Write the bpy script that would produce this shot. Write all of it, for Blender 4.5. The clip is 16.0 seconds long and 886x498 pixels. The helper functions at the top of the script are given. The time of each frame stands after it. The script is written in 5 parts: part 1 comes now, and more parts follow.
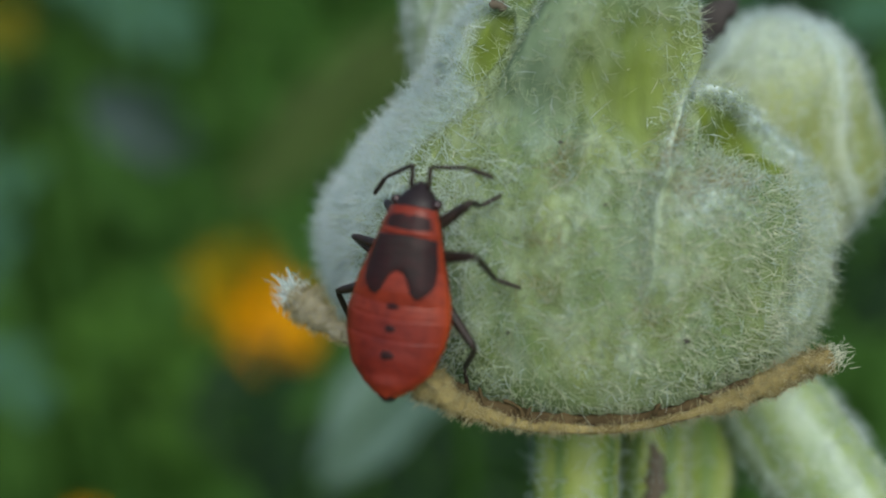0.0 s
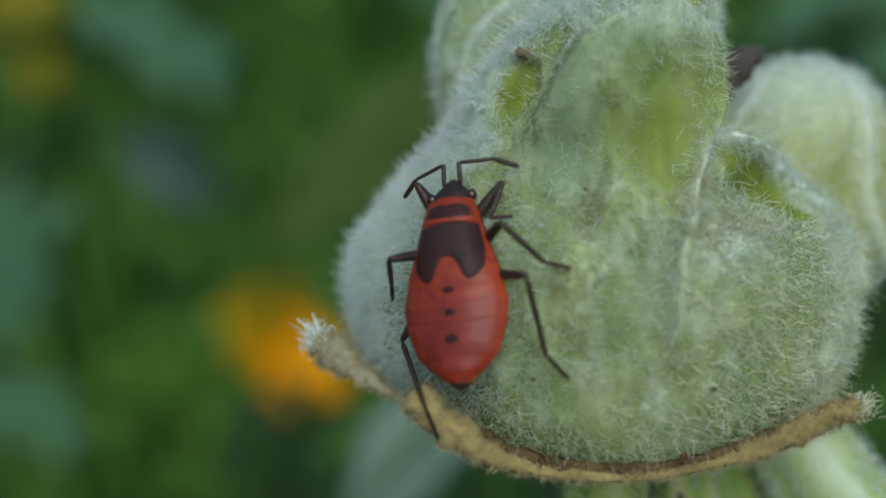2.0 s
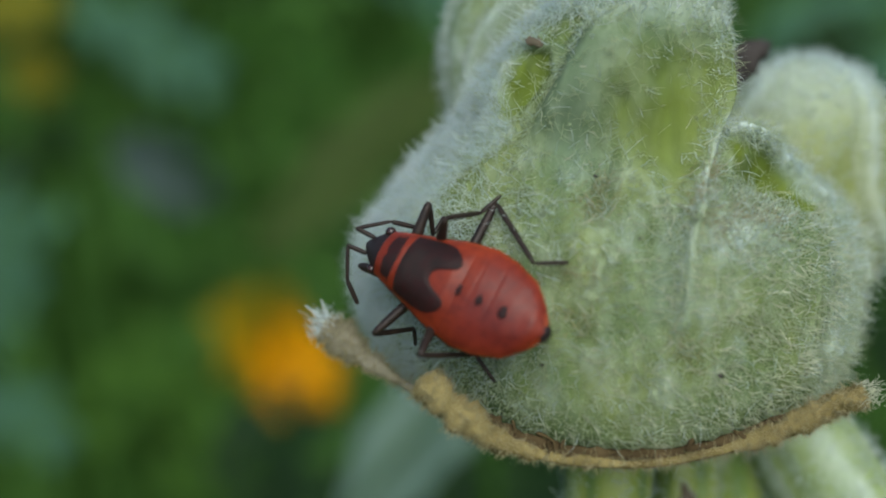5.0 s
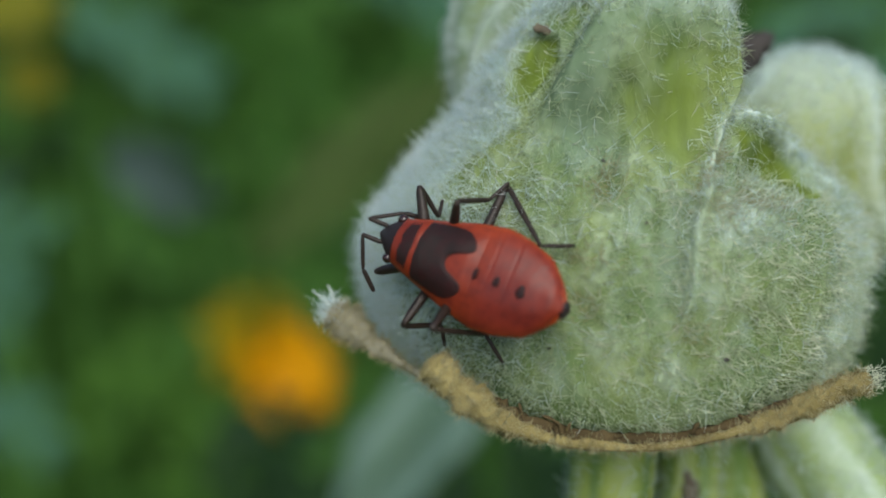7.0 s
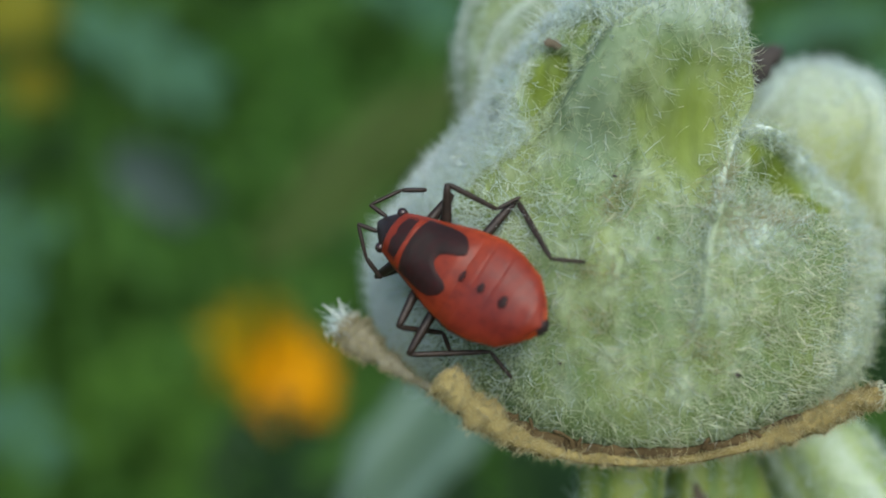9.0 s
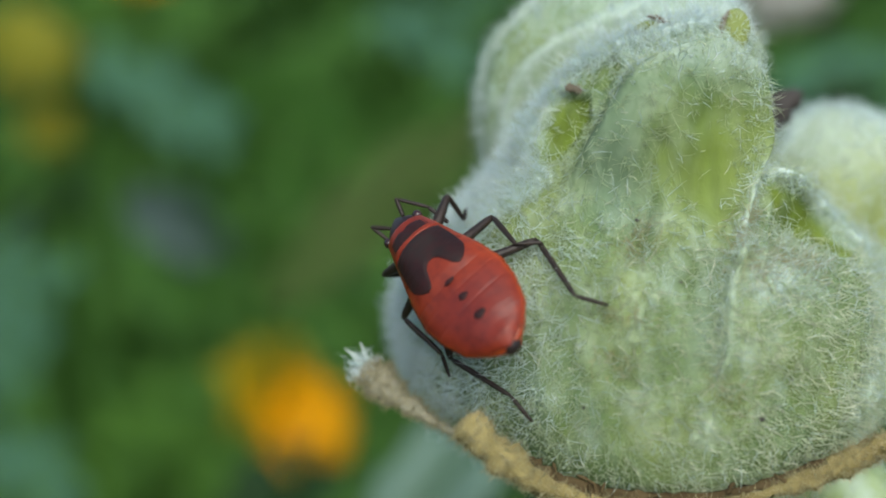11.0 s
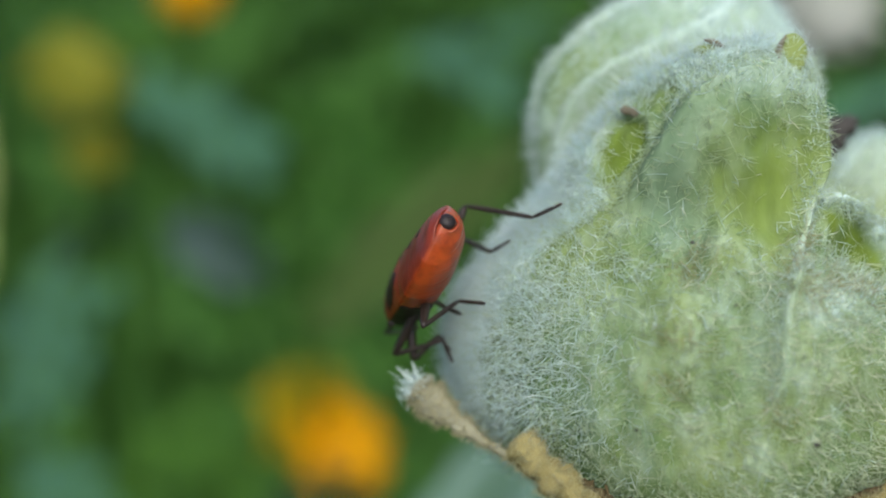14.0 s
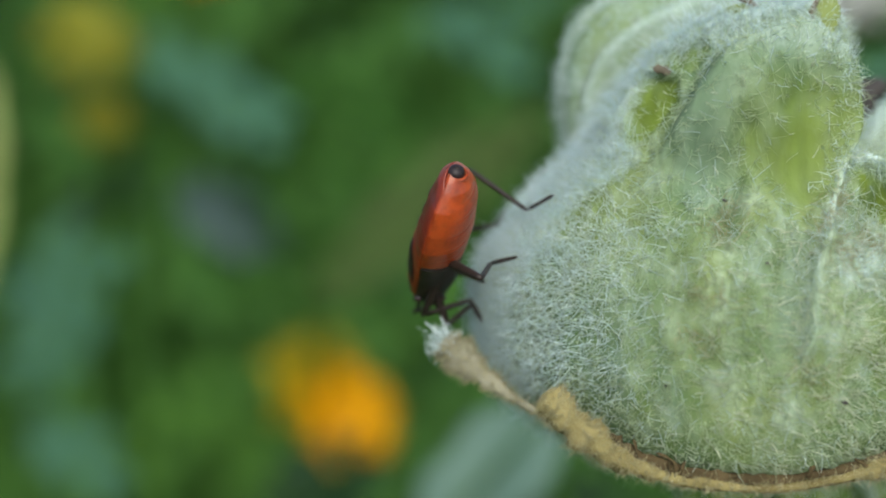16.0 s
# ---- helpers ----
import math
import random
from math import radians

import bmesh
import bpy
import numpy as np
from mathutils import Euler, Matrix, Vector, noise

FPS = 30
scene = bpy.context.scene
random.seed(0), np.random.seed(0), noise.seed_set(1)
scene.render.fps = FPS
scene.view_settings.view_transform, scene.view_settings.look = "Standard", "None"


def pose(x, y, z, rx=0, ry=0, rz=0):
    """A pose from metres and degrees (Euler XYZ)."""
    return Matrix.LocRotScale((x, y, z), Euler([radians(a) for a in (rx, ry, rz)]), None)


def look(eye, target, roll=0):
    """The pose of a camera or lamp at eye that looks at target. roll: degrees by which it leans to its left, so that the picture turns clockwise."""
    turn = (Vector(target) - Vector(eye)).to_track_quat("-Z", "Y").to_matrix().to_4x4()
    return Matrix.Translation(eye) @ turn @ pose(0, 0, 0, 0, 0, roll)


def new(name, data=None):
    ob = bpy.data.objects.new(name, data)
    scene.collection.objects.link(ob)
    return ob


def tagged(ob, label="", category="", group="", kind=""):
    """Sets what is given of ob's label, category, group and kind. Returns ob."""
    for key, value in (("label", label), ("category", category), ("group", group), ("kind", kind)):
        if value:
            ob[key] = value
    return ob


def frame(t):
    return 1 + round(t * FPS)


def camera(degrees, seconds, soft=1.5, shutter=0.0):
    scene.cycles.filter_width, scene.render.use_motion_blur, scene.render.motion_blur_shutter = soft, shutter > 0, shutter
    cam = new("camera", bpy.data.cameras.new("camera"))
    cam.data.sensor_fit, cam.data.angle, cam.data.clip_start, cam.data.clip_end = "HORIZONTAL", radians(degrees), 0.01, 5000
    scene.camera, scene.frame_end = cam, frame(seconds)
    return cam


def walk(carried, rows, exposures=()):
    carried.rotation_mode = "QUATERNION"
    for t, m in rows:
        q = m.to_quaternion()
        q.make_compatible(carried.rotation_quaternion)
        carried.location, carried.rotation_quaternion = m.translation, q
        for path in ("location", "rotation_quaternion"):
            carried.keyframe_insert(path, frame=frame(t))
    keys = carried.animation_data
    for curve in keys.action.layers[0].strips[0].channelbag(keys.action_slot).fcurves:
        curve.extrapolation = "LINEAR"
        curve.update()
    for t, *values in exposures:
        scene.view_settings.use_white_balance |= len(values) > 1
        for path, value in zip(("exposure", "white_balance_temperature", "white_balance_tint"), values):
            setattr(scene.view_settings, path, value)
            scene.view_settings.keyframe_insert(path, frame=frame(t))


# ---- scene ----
# Lengths of the plant and the insect are in millimetres in a slanted working frame
# (x to the side, y away from the lens, z up the plant), which BASE puts 0.45 m over the ground.
MM = 0.001
BASE = Matrix.Translation((0, 0, 0.45)) @ pose(0, 0, 0, -22)


def turned(rx, ry, rz):
    """Rotation by a rotation vector in degrees."""
    v = Vector((radians(rx), radians(ry), radians(rz)))
    return Matrix.Rotation(v.length, 4, v.normalized() if v.length else Vector((0, 0, 1)))


def posed(x, y, z, rx, ry, rz):
    return Matrix.Translation((x * MM, y * MM, z * MM)) @ turned(rx, ry, rz)


# camera
cam = camera(38, 16.0, soft=1.8)
cam.data.dof.use_dof = True
cam.data.dof.focus_distance = 0.0494
cam.data.dof.aperture_fstop = 22.0
VIEWS = [
    (0, 0.000, -46.000, 0.000, -0.000, 0.000, 0.000),
    (0.5, 0.361, -46.025, -0.026, 0.677, 0.113, 0.894),
    (1, 0.061, -46.240, -0.214, 1.383, -0.164, 0.950),
    (1.5, 0.191, -46.177, 0.020, 1.634, -0.147, 1.239),
    (2, 0.171, -46.085, 0.188, 1.836, -0.183, 1.328),
    (2.5, 0.103, -46.096, 0.527, 1.653, -0.211, 1.286),
    (3, 0.080, -46.190, 0.128, 2.136, -0.324, 1.313),
    (3.5, -0.219, -46.294, -0.247, 2.400, -0.408, 1.051),
    (4, -0.637, -46.278, -0.797, 2.758, -0.588, 0.729),
    (4.5, -0.484, -46.226, -0.826, 2.680, -0.515, 0.944),
    (5, -0.576, -46.338, -0.795, 2.368, -0.639, 0.872),
    (7.5, -1.366, -46.624, -2.012, 2.981, -1.026, 0.418),
    (8, -1.543, -46.427, -1.694, 2.784, -0.907, 0.286),
    (10.5, -1.876, -46.908, -1.537, 4.437, -1.223, 0.844),
    (11, -2.036, -46.795, -1.375, 4.896, -0.945, 1.011),
    (11.5, -1.954, -46.892, -0.931, 5.028, -1.035, 1.446),
    (12, -2.273, -47.018, -0.755, 5.309, -1.100, 1.615),
    (12.5, -2.903, -47.223, -0.863, 5.622, -1.418, 1.402),
    (13, -3.118, -47.467, -1.017, 5.835, -1.625, 1.627),
    (13.5, -2.834, -47.350, -1.281, 6.073, -1.661, 2.253),
    (14, -2.723, -46.914, -1.868, 6.292, -1.866, 2.591),
    (14.5, -2.599, -46.704, -1.708, 5.819, -2.027, 2.956),
    (15, -3.240, -46.870, -1.940, 5.529, -2.352, 2.705),
    (15.5, -3.559, -47.173, -2.279, 5.312, -2.434, 2.698),
    (16, -3.755, -47.131, -2.642, 5.121, -2.648, 2.706),
]
walk(cam, [(r[0], BASE @ posed(*r[1:]) @ pose(0, 0, 0, 90)) for r in VIEWS], exposures=[(0.0, 0.07, 6200, 6), (3.5, 0.02, 6200, 6), (7.5, 0.26, 6200, 6), (11.0, 0.48, 6200, 6), (13.0, 0.54, 6150, 5), (16.0, 0.54, 6150, 5)])

# daylight under a bright, hazy sky
world = bpy.data.worlds.new("sky")
scene.world = world
world.use_nodes = True
wn = world.node_tree.nodes
sky = wn.new("ShaderNodeTexSky")
sky.sky_type = "NISHITA"
sky.sun_disc = False
sky.sun_elevation = radians(49)
sky.sun_rotation = radians(171)
sky.dust_density = 3.0
world.node_tree.links.new(sky.outputs[0], wn["Background"].inputs[0])
wn["Background"].inputs[1].default_value = 0.125
sun_data = bpy.data.lights.new("sun", "SUN")
sun_data.energy = 1.65
sun_data.angle = radians(45)
sun_data.color = (1.0, 0.975, 0.87)
sun = new("sun", sun_data)
sun.matrix_world = look((0.16, -0.97, 1.52), (0, 0, 0.45))


# ---- materials ----
def material(name, rough=0.6, spec=0.3):
    m = bpy.data.materials.new(name)
    m.use_nodes = True
    b = m.node_tree.nodes["Principled BSDF"]
    b.inputs["Roughness"].default_value = rough
    b.inputs["Specular IOR Level"].default_value = spec
    return m, m.node_tree.nodes, m.node_tree.links, b


def mottled(name, low, high, scale, rough=0.6, spec=0.3, bump=0.0, translucent=0.0, per_island=0.0):
    """Colour between low and high by noise at two scales; bump in metres; some light through thin things."""
    m, n, l, b = material(name, rough, spec)
    tc = n.new("ShaderNodeTexCoord")
    t1, t2 = n.new("ShaderNodeTexNoise"), n.new("ShaderNodeTexNoise")
    for t, s in ((t1, scale), (t2, scale * 6)):
        l.new(tc.outputs["Object"], t.inputs["Vector"])
        t.inputs["Scale"].default_value = s
        t.inputs["Detail"].default_value = 4
    mix = n.new("ShaderNodeMath")
    mix.operation = "MULTIPLY_ADD"
    l.new(t2.outputs["Fac"], mix.inputs[0])
    mix.inputs[1].default_value = 0.5
    add = n.new("ShaderNodeMath")
    add.operation = "MULTIPLY_ADD"
    l.new(t1.outputs["Fac"], add.inputs[0])
    add.inputs[1].default_value = 1.6
    add.inputs[2].default_value = -0.55
    l.new(add.outputs[0], mix.inputs[2])
    last = mix.outputs[0]
    if per_island:
        geo = n.new("ShaderNodeNewGeometry")
        isl = n.new("ShaderNodeMath")
        isl.operation = "MULTIPLY_ADD"
        l.new(geo.outputs["Random Per Island"], isl.inputs[0])
        isl.inputs[1].default_value = per_island
        l.new(last, isl.inputs[2])
        sub = n.new("ShaderNodeMath")
        sub.operation = "SUBTRACT"
        l.new(isl.outputs[0], sub.inputs[0])
        sub.inputs[1].default_value = per_island / 2
        last = sub.outputs[0]
    ramp = n.new("ShaderNodeMix")
    ramp.data_type = "RGBA"
    ramp.inputs[6].default_value = (*low, 1)
    ramp.inputs[7].default_value = (*high, 1)
    l.new(last, ramp.inputs[0])
    l.new(ramp.outputs[2], b.inputs["Base Color"])
    if bump:
        bp = n.new("ShaderNodeBump")
        bp.inputs["Distance"].default_value = bump
        bp.inputs["Strength"].default_value = 0.7
        l.new(mix.outputs[0], bp.inputs["Height"])
        l.new(bp.outputs[0], b.inputs["Normal"])
    if translucent:
        tr = n.new("ShaderNodeBsdfTranslucent")
        l.new(ramp.outputs[2], tr.inputs[0])
        ms = n.new("ShaderNodeMixShader")
        ms.inputs[0].default_value = translucent
        l.new(b.outputs[0], ms.inputs[1])
        l.new(tr.outputs[0], ms.inputs[2])
        l.new(ms.outputs[0], n["Material Output"].inputs[0])
    return m


def strands(n, l, coord, scale, turn, squash, width):
    """Thin wandering pale lines: where a stretched noise passes its middle value. 1 on a line, 0 beside it."""
    mp = n.new("ShaderNodeMapping")
    mp.inputs["Rotation"].default_value = [radians(a) for a in turn]
    mp.inputs["Scale"].default_value = squash
    l.new(coord, mp.inputs[0])
    t = n.new("ShaderNodeTexNoise")
    t.inputs["Scale"].default_value = scale
    t.inputs["Detail"].default_value = 1.5
    t.inputs["Distortion"].default_value = 0.5
    l.new(mp.outputs[0], t.inputs["Vector"])
    sub = n.new("ShaderNodeMath")
    sub.operation = "SUBTRACT"
    l.new(t.outputs["Fac"], sub.inputs[0])
    sub.inputs[1].default_value = 0.5
    ab = n.new("ShaderNodeMath")
    ab.operation = "ABSOLUTE"
    l.new(sub.outputs[0], ab.inputs[0])
    mr = n.new("ShaderNodeMapRange")
    mr.inputs["From Min"].default_value = 0.0
    mr.inputs["From Max"].default_value = width
    mr.inputs["To Min"].default_value = 1.0
    mr.inputs["To Max"].default_value = 0.0
    l.new(ab.outputs[0], mr.inputs["Value"])
    return mr.outputs[0]


def maths(n, l, op, a, b=None, c=None, clamp=False):
    m = n.new("ShaderNodeMath")
    m.operation = op
    m.use_clamp = clamp
    for k, v in enumerate((a, b, c)):
        if isinstance(v, (int, float)):
            m.inputs[k].default_value = v
        elif v is not None:
            l.new(v, m.inputs[k])
    return m.outputs[0]


def blend(n, l, fac, a, b):
    m = n.new("ShaderNodeMix")
    m.data_type = "RGBA"
    for k, v in ((0, fac), (6, a), (7, b)):
        if isinstance(v, tuple):
            m.inputs[k].default_value = (*v, 1)
        elif isinstance(v, float):
            m.inputs[k].default_value = v
        else:
            l.new(v, m.inputs[k])
    return m.outputs[2]


def noise_value(n, l, coord, scale, squash=(1, 1, 1), detail=3.0, low=0.35, high=0.65):
    mp = n.new("ShaderNodeMapping")
    mp.inputs["Scale"].default_value = squash
    l.new(coord, mp.inputs[0])
    t = n.new("ShaderNodeTexNoise")
    t.inputs["Scale"].default_value = scale
    t.inputs["Detail"].default_value = detail
    l.new(mp.outputs[0], t.inputs["Vector"])
    mr = n.new("ShaderNodeMapRange")
    mr.inputs["From Min"].default_value = low
    mr.inputs["From Max"].default_value = high
    l.new(t.outputs["Fac"], mr.inputs["Value"])
    return mr.outputs[0]


def mask(n, name):
    at = n.new("ShaderNodeAttribute")
    at.attribute_name = name
    return at.outputs["Fac"]


def downy_material(name, green, yellow, pale, bare, glaucous_shade, cover=0.5, felt_white=(0.66, 0.78, 0.74)):
    """Felted plant skin: green to yellow-green in upright patches, thin matted pale strands over it,
    white felt, bare skin and bluish bloom with some painted shade where the masks of the mesh say so."""
    m, n, l, b = material(name, 0.82, 0.12)
    co = n.new("ShaderNodeTexCoord").outputs["Object"]
    patch = noise_value(n, l, co, 420, (1, 1, 0.45), 4.0, 0.36, 0.64)
    spot = noise_value(n, l, co, 1500, (1, 1, 0.6), 3.0, 0.42, 0.66)
    skin = blend(n, l, patch, green, yellow)
    streak = noise_value(n, l, co, 1300, (1, 1, 0.14), 3.0, 0.35, 0.68)
    skin = blend(n, l, mask(n, "bare"), skin, blend(n, l, streak, tuple(c * 0.8 for c in bare), tuple(c * 1.3 for c in bare)))
    skin = blend(n, l, mask(n, "glaucous_shade"), skin, glaucous_shade)
    s1 = strands(n, l, co, 1500, (0, 35, 0), (1, 1, 0.4), 0.035)
    s2 = strands(n, l, co, 1900, (0, -50, 10), (1, 1, 0.35), 0.03)
    web = maths(n, l, "MULTIPLY", maths(n, l, "MAXIMUM", s1, s2), spot)
    veil = maths(n, l, "MULTIPLY", noise_value(n, l, co, 1500, (1, 1, 0.55), 5.0, 0.4, 0.7), noise_value(n, l, co, 380, (1, 1, 0.7), 3.0, 0.3, 0.7))
    open_skin = maths(n, l, "SUBTRACT", 1.0, mask(n, "bare"), clamp=True)
    thin = maths(n, l, "MULTIPLY", maths(n, l, "MAXIMUM", maths(n, l, "MULTIPLY", web, 0.6), veil), maths(n, l, "MULTIPLY", open_skin, cover))
    felt = maths(n, l, "MULTIPLY", mask(n, "felt"), maths(n, l, "ADD", maths(n, l, "MULTIPLY_ADD", web, 0.25, 0.7), maths(n, l, "MULTIPLY", veil, 0.25)), clamp=True)
    skin = blend(n, l, thin, skin, pale)
    l.new(blend(n, l, felt, skin, felt_white), b.inputs["Base Color"])
    bp = n.new("ShaderNodeBump")
    bp.inputs["Distance"].default_value = 0.0001
    bp.inputs["Strength"].default_value = 0.6
    l.new(maths(n, l, "MULTIPLY_ADD", spot, 0.4, veil), bp.inputs["Height"])
    l.new(bp.outputs[0], b.inputs["Normal"])
    return m


M_CALYX = downy_material("downy_green", (0.115, 0.18, 0.066), (0.205, 0.258, 0.086), (0.5, 0.6, 0.45), (0.135, 0.185, 0.028), (0.145, 0.21, 0.13), 0.5, (0.76, 0.89, 0.88))
M_HAIR = mottled("white_down", (0.76, 0.88, 0.87), (0.91, 0.98, 0.97), 900, rough=0.5, spec=0.4, translucent=0.45, per_island=0.6)
M_HAIR_SOFT = mottled("pale_green_down", (0.49, 0.59, 0.35), (0.81, 0.89, 0.66), 900, rough=0.5, spec=0.4, translucent=0.55, per_island=0.8)
M_HAIR_CREAM = mottled("cream_down", (0.76, 0.8, 0.62), (0.93, 0.94, 0.8), 900, rough=0.5, spec=0.4, translucent=0.4, per_island=0.6)
M_HAIR_TAN = mottled("tan_down", (0.36, 0.32, 0.16), (0.62, 0.57, 0.36), 900, rough=0.6, spec=0.3, translucent=0.3, per_island=0.6)
M_FELT = mottled("pale_felt", (0.32, 0.38, 0.35), (0.52, 0.59, 0.55), 900, rough=0.8, spec=0.2, bump=0.0001)
M_BRACT = mottled("dry_bract", (0.09, 0.066, 0.022), (0.34, 0.285, 0.115), 420, rough=0.85, spec=0.15, bump=0.00012)
M_BRACT_PALE = mottled("grey_bract", (0.19, 0.175, 0.115), (0.38, 0.36, 0.26), 500, rough=0.85, spec=0.15, bump=0.00012)
M_BUD = downy_material("soft_bud_green", (0.15, 0.225, 0.105), (0.25, 0.32, 0.17), (0.66, 0.78, 0.7), (0.2, 0.26, 0.08), (0.2, 0.29, 0.2), 0.5)
M_BUD_YELLOW = downy_material("soft_bud_yellow_green", (0.2, 0.25, 0.08), (0.29, 0.33, 0.115), (0.42, 0.5, 0.34), (0.3, 0.35, 0.11), (0.28, 0.36, 0.22), 0.3)
M_TIP = mottled("yellow_green_sepal", (0.15, 0.2, 0.05), (0.28, 0.32, 0.11), 200, rough=0.75, spec=0.15, bump=0.0001)
M_STEM = downy_material("stem_green", (0.2, 0.29, 0.045), (0.36, 0.42, 0.09), (0.5, 0.58, 0.36), (0.3, 0.36, 0.1), (0.14, 0.23, 0.07), 0.3)
M_STALK = downy_material("side_stalk_green", (0.22, 0.31, 0.1), (0.32, 0.41, 0.17), (0.58, 0.64, 0.54), (0.3, 0.36, 0.1), (0.2, 0.28, 0.14), 0.5)
M_DRY = mottled("withered_brown", (0.022, 0.02, 0.019), (0.08, 0.07, 0.064), 600, rough=0.9, bump=0.0001)
M_CRUMB_SHADE = mottled("crumb_shade_brown", (0.035, 0.025, 0.012), (0.13, 0.095, 0.045), 900, rough=0.95, spec=0.1, bump=0.0001)
M_SCAR = mottled("dried_edge_brown", (0.09, 0.075, 0.05), (0.2, 0.17, 0.12), 600, rough=0.9, bump=0.0001)
def shell_material(name, middle, margin, rough, coat, bleed=0.0):
    """Insect shell: the mask 'margin' runs from the middle's colour to the margin's; fine wrinkles and mottling."""
    m, n, l, b = material(name, rough, 0.16)
    co = n.new("ShaderNodeTexCoord").outputs["Object"]
    tone = maths(n, l, "MULTIPLY_ADD", noise_value(n, l, co, 3200, (1, 1, 1), 2.0, 0.3, 0.55), 0.35, maths(n, l, "MULTIPLY", noise_value(n, l, co, 800, (1, 1, 1), 4.0, 0.3, 0.7), 0.65))
    col = blend(n, l, mask(n, "margin"), middle, margin)
    dark = blend(n, l, 0.7, col, (0.045, 0.006, 0.007))
    l.new(blend(n, l, maths(n, l, "MULTIPLY", tone, 0.75), dark, col), b.inputs["Base Color"])
    bp = n.new("ShaderNodeBump")
    bp.inputs["Distance"].default_value = 0.00004
    bp.inputs["Strength"].default_value = 0.5
    l.new(noise_value(n, l, co, 2600, (0.6, 1.6, 1), 4.0, 0.2, 0.8), bp.inputs["Height"])
    l.new(bp.outputs[0], b.inputs["Normal"])
    b.inputs["Coat Weight"].default_value = coat
    b.inputs["Coat Roughness"].default_value = 0.28
    l.new(maths(n, l, "MULTIPLY_ADD", tone, 0.2, rough - 0.1), b.inputs["Roughness"])
    if bleed:
        b.inputs["Subsurface Weight"].default_value = bleed
        b.inputs["Subsurface Radius"].default_value = (1.0, 0.25, 0.1)
        b.inputs["Subsurface Scale"].default_value = 0.0004
    return m


M_RED = shell_material("nymph_red", (0.21, 0.026, 0.014), (0.45, 0.066, 0.012), 0.45, 0.24)
M_ORANGE = shell_material("nymph_orange", (0.52, 0.085, 0.014), (0.52, 0.085, 0.014), 0.36, 0.5, 0.3)
M_PAD = shell_material("wing_pad_black", (0.011, 0.014, 0.013), (0.021, 0.02, 0.018), 0.5, 0.02)
M_BLACK = mottled("nymph_black", (0.011, 0.008, 0.009), (0.03, 0.021, 0.021), 900, rough=0.45, spec=0.26, bump=0.00003)
M_LEG = mottled("leg_black", (0.01, 0.008, 0.007), (0.04, 0.025, 0.018), 1500, rough=0.45, spec=0.32, bump=0.00003)
M_EYE = mottled("eye_black", (0.02, 0.01, 0.01), (0.05, 0.02, 0.02), 1500, rough=0.2, spec=0.6)
M_PETAL = mottled("marigold_orange", (0.66, 0.31, 0.0), (0.78, 0.39, 0.0), 60, rough=0.9, spec=0.05, translucent=0.3)
M_YELLOW = mottled("petal_yellow", (0.2, 0.21, 0.012), (0.28, 0.27, 0.018), 60, rough=0.6, translucent=0.3)
M_OCHRE = mottled("petal_ochre", (0.3, 0.24, 0.006), (0.4, 0.3, 0.009), 60, rough=0.8, spec=0.1, translucent=0.3)
M_DISC = mottled("flower_disc", (0.58, 0.25, 0.003), (0.74, 0.35, 0.006), 300, rough=0.9, bump=0.0004)
M_LEAF = mottled("leaf_green", (0.024, 0.076, 0.01), (0.05, 0.125, 0.017), 40, spec=0.1, rough=0.55, bump=0.0003, translucent=0.25)
M_TEAL = mottled("leaf_grey_green", (0.054, 0.14, 0.08), (0.092, 0.2, 0.12), 40, spec=0.1, rough=0.6, bump=0.0003, translucent=0.2)
M_PALE = mottled("leaf_silver_green", (0.108, 0.19, 0.138), (0.178, 0.275, 0.207), 60, rough=0.7, bump=0.0003, translucent=0.2)
M_GRASS = mottled("meadow_green", (0.046, 0.118, 0.021), (0.086, 0.198, 0.034), 5, spec=0.1, rough=0.6, per_island=0.5, translucent=0.2)
M_SOIL = mottled("mossy_soil", (0.02, 0.045, 0.01), (0.05, 0.095, 0.022), 20, spec=0.1, rough=0.95, bump=0.004)
M_OLIVE = mottled("leaf_olive_green", (0.042, 0.11, 0.014), (0.075, 0.165, 0.022), 40, spec=0.1, rough=0.6, bump=0.0003, translucent=0.25)
# near-black leaf colour that imitates shade between the meadow plants
M_GAP_SHADE = mottled("leaf_gap_shade", (0.01, 0.028, 0.01), (0.024, 0.055, 0.018), 40, spec=0.1, rough=0.6, bump=0.0003, translucent=0.1)
M_DULL = mottled("leaf_dull_olive", (0.045, 0.075, 0.018), (0.07, 0.105, 0.026), 40, spec=0.1, rough=0.6, bump=0.0003, translucent=0.2)
M_GREY = mottled("leaf_grey", (0.058, 0.092, 0.085), (0.09, 0.13, 0.122), 40, spec=0.1, rough=0.7, bump=0.0003, translucent=0.1)
M_LIME = mottled("leaf_lime", (0.25, 0.32, 0.08), (0.4, 0.46, 0.16), 40, rough=0.6, translucent=0.25)
M_WHITE = mottled("seed_head_grey", (0.36, 0.36, 0.31), (0.5, 0.51, 0.45), 90, rough=0.9, translucent=0.2)


# ---- mesh helpers ----
def thing(name, m, label, category, group="", kind=""):
    ob = new(name)
    ob.empty_display_size = 0.002
    ob.matrix_world = m
    return tagged(ob, label, category, group, kind)


def mesh_of(name, verts, faces, mat, smooth=True):
    me = bpy.data.meshes.new(name)
    me.from_pydata([tuple(v) for v in verts], [], faces)
    me.materials.append(mat)
    if smooth:
        me.polygons.foreach_set("use_smooth", np.ones(len(me.polygons), dtype=bool))
    me.update()
    return me


def part(name, me, parent, label="", kind=""):
    ob = new(name, me)
    ob.parent = parent
    return tagged(ob, label, kind=kind)


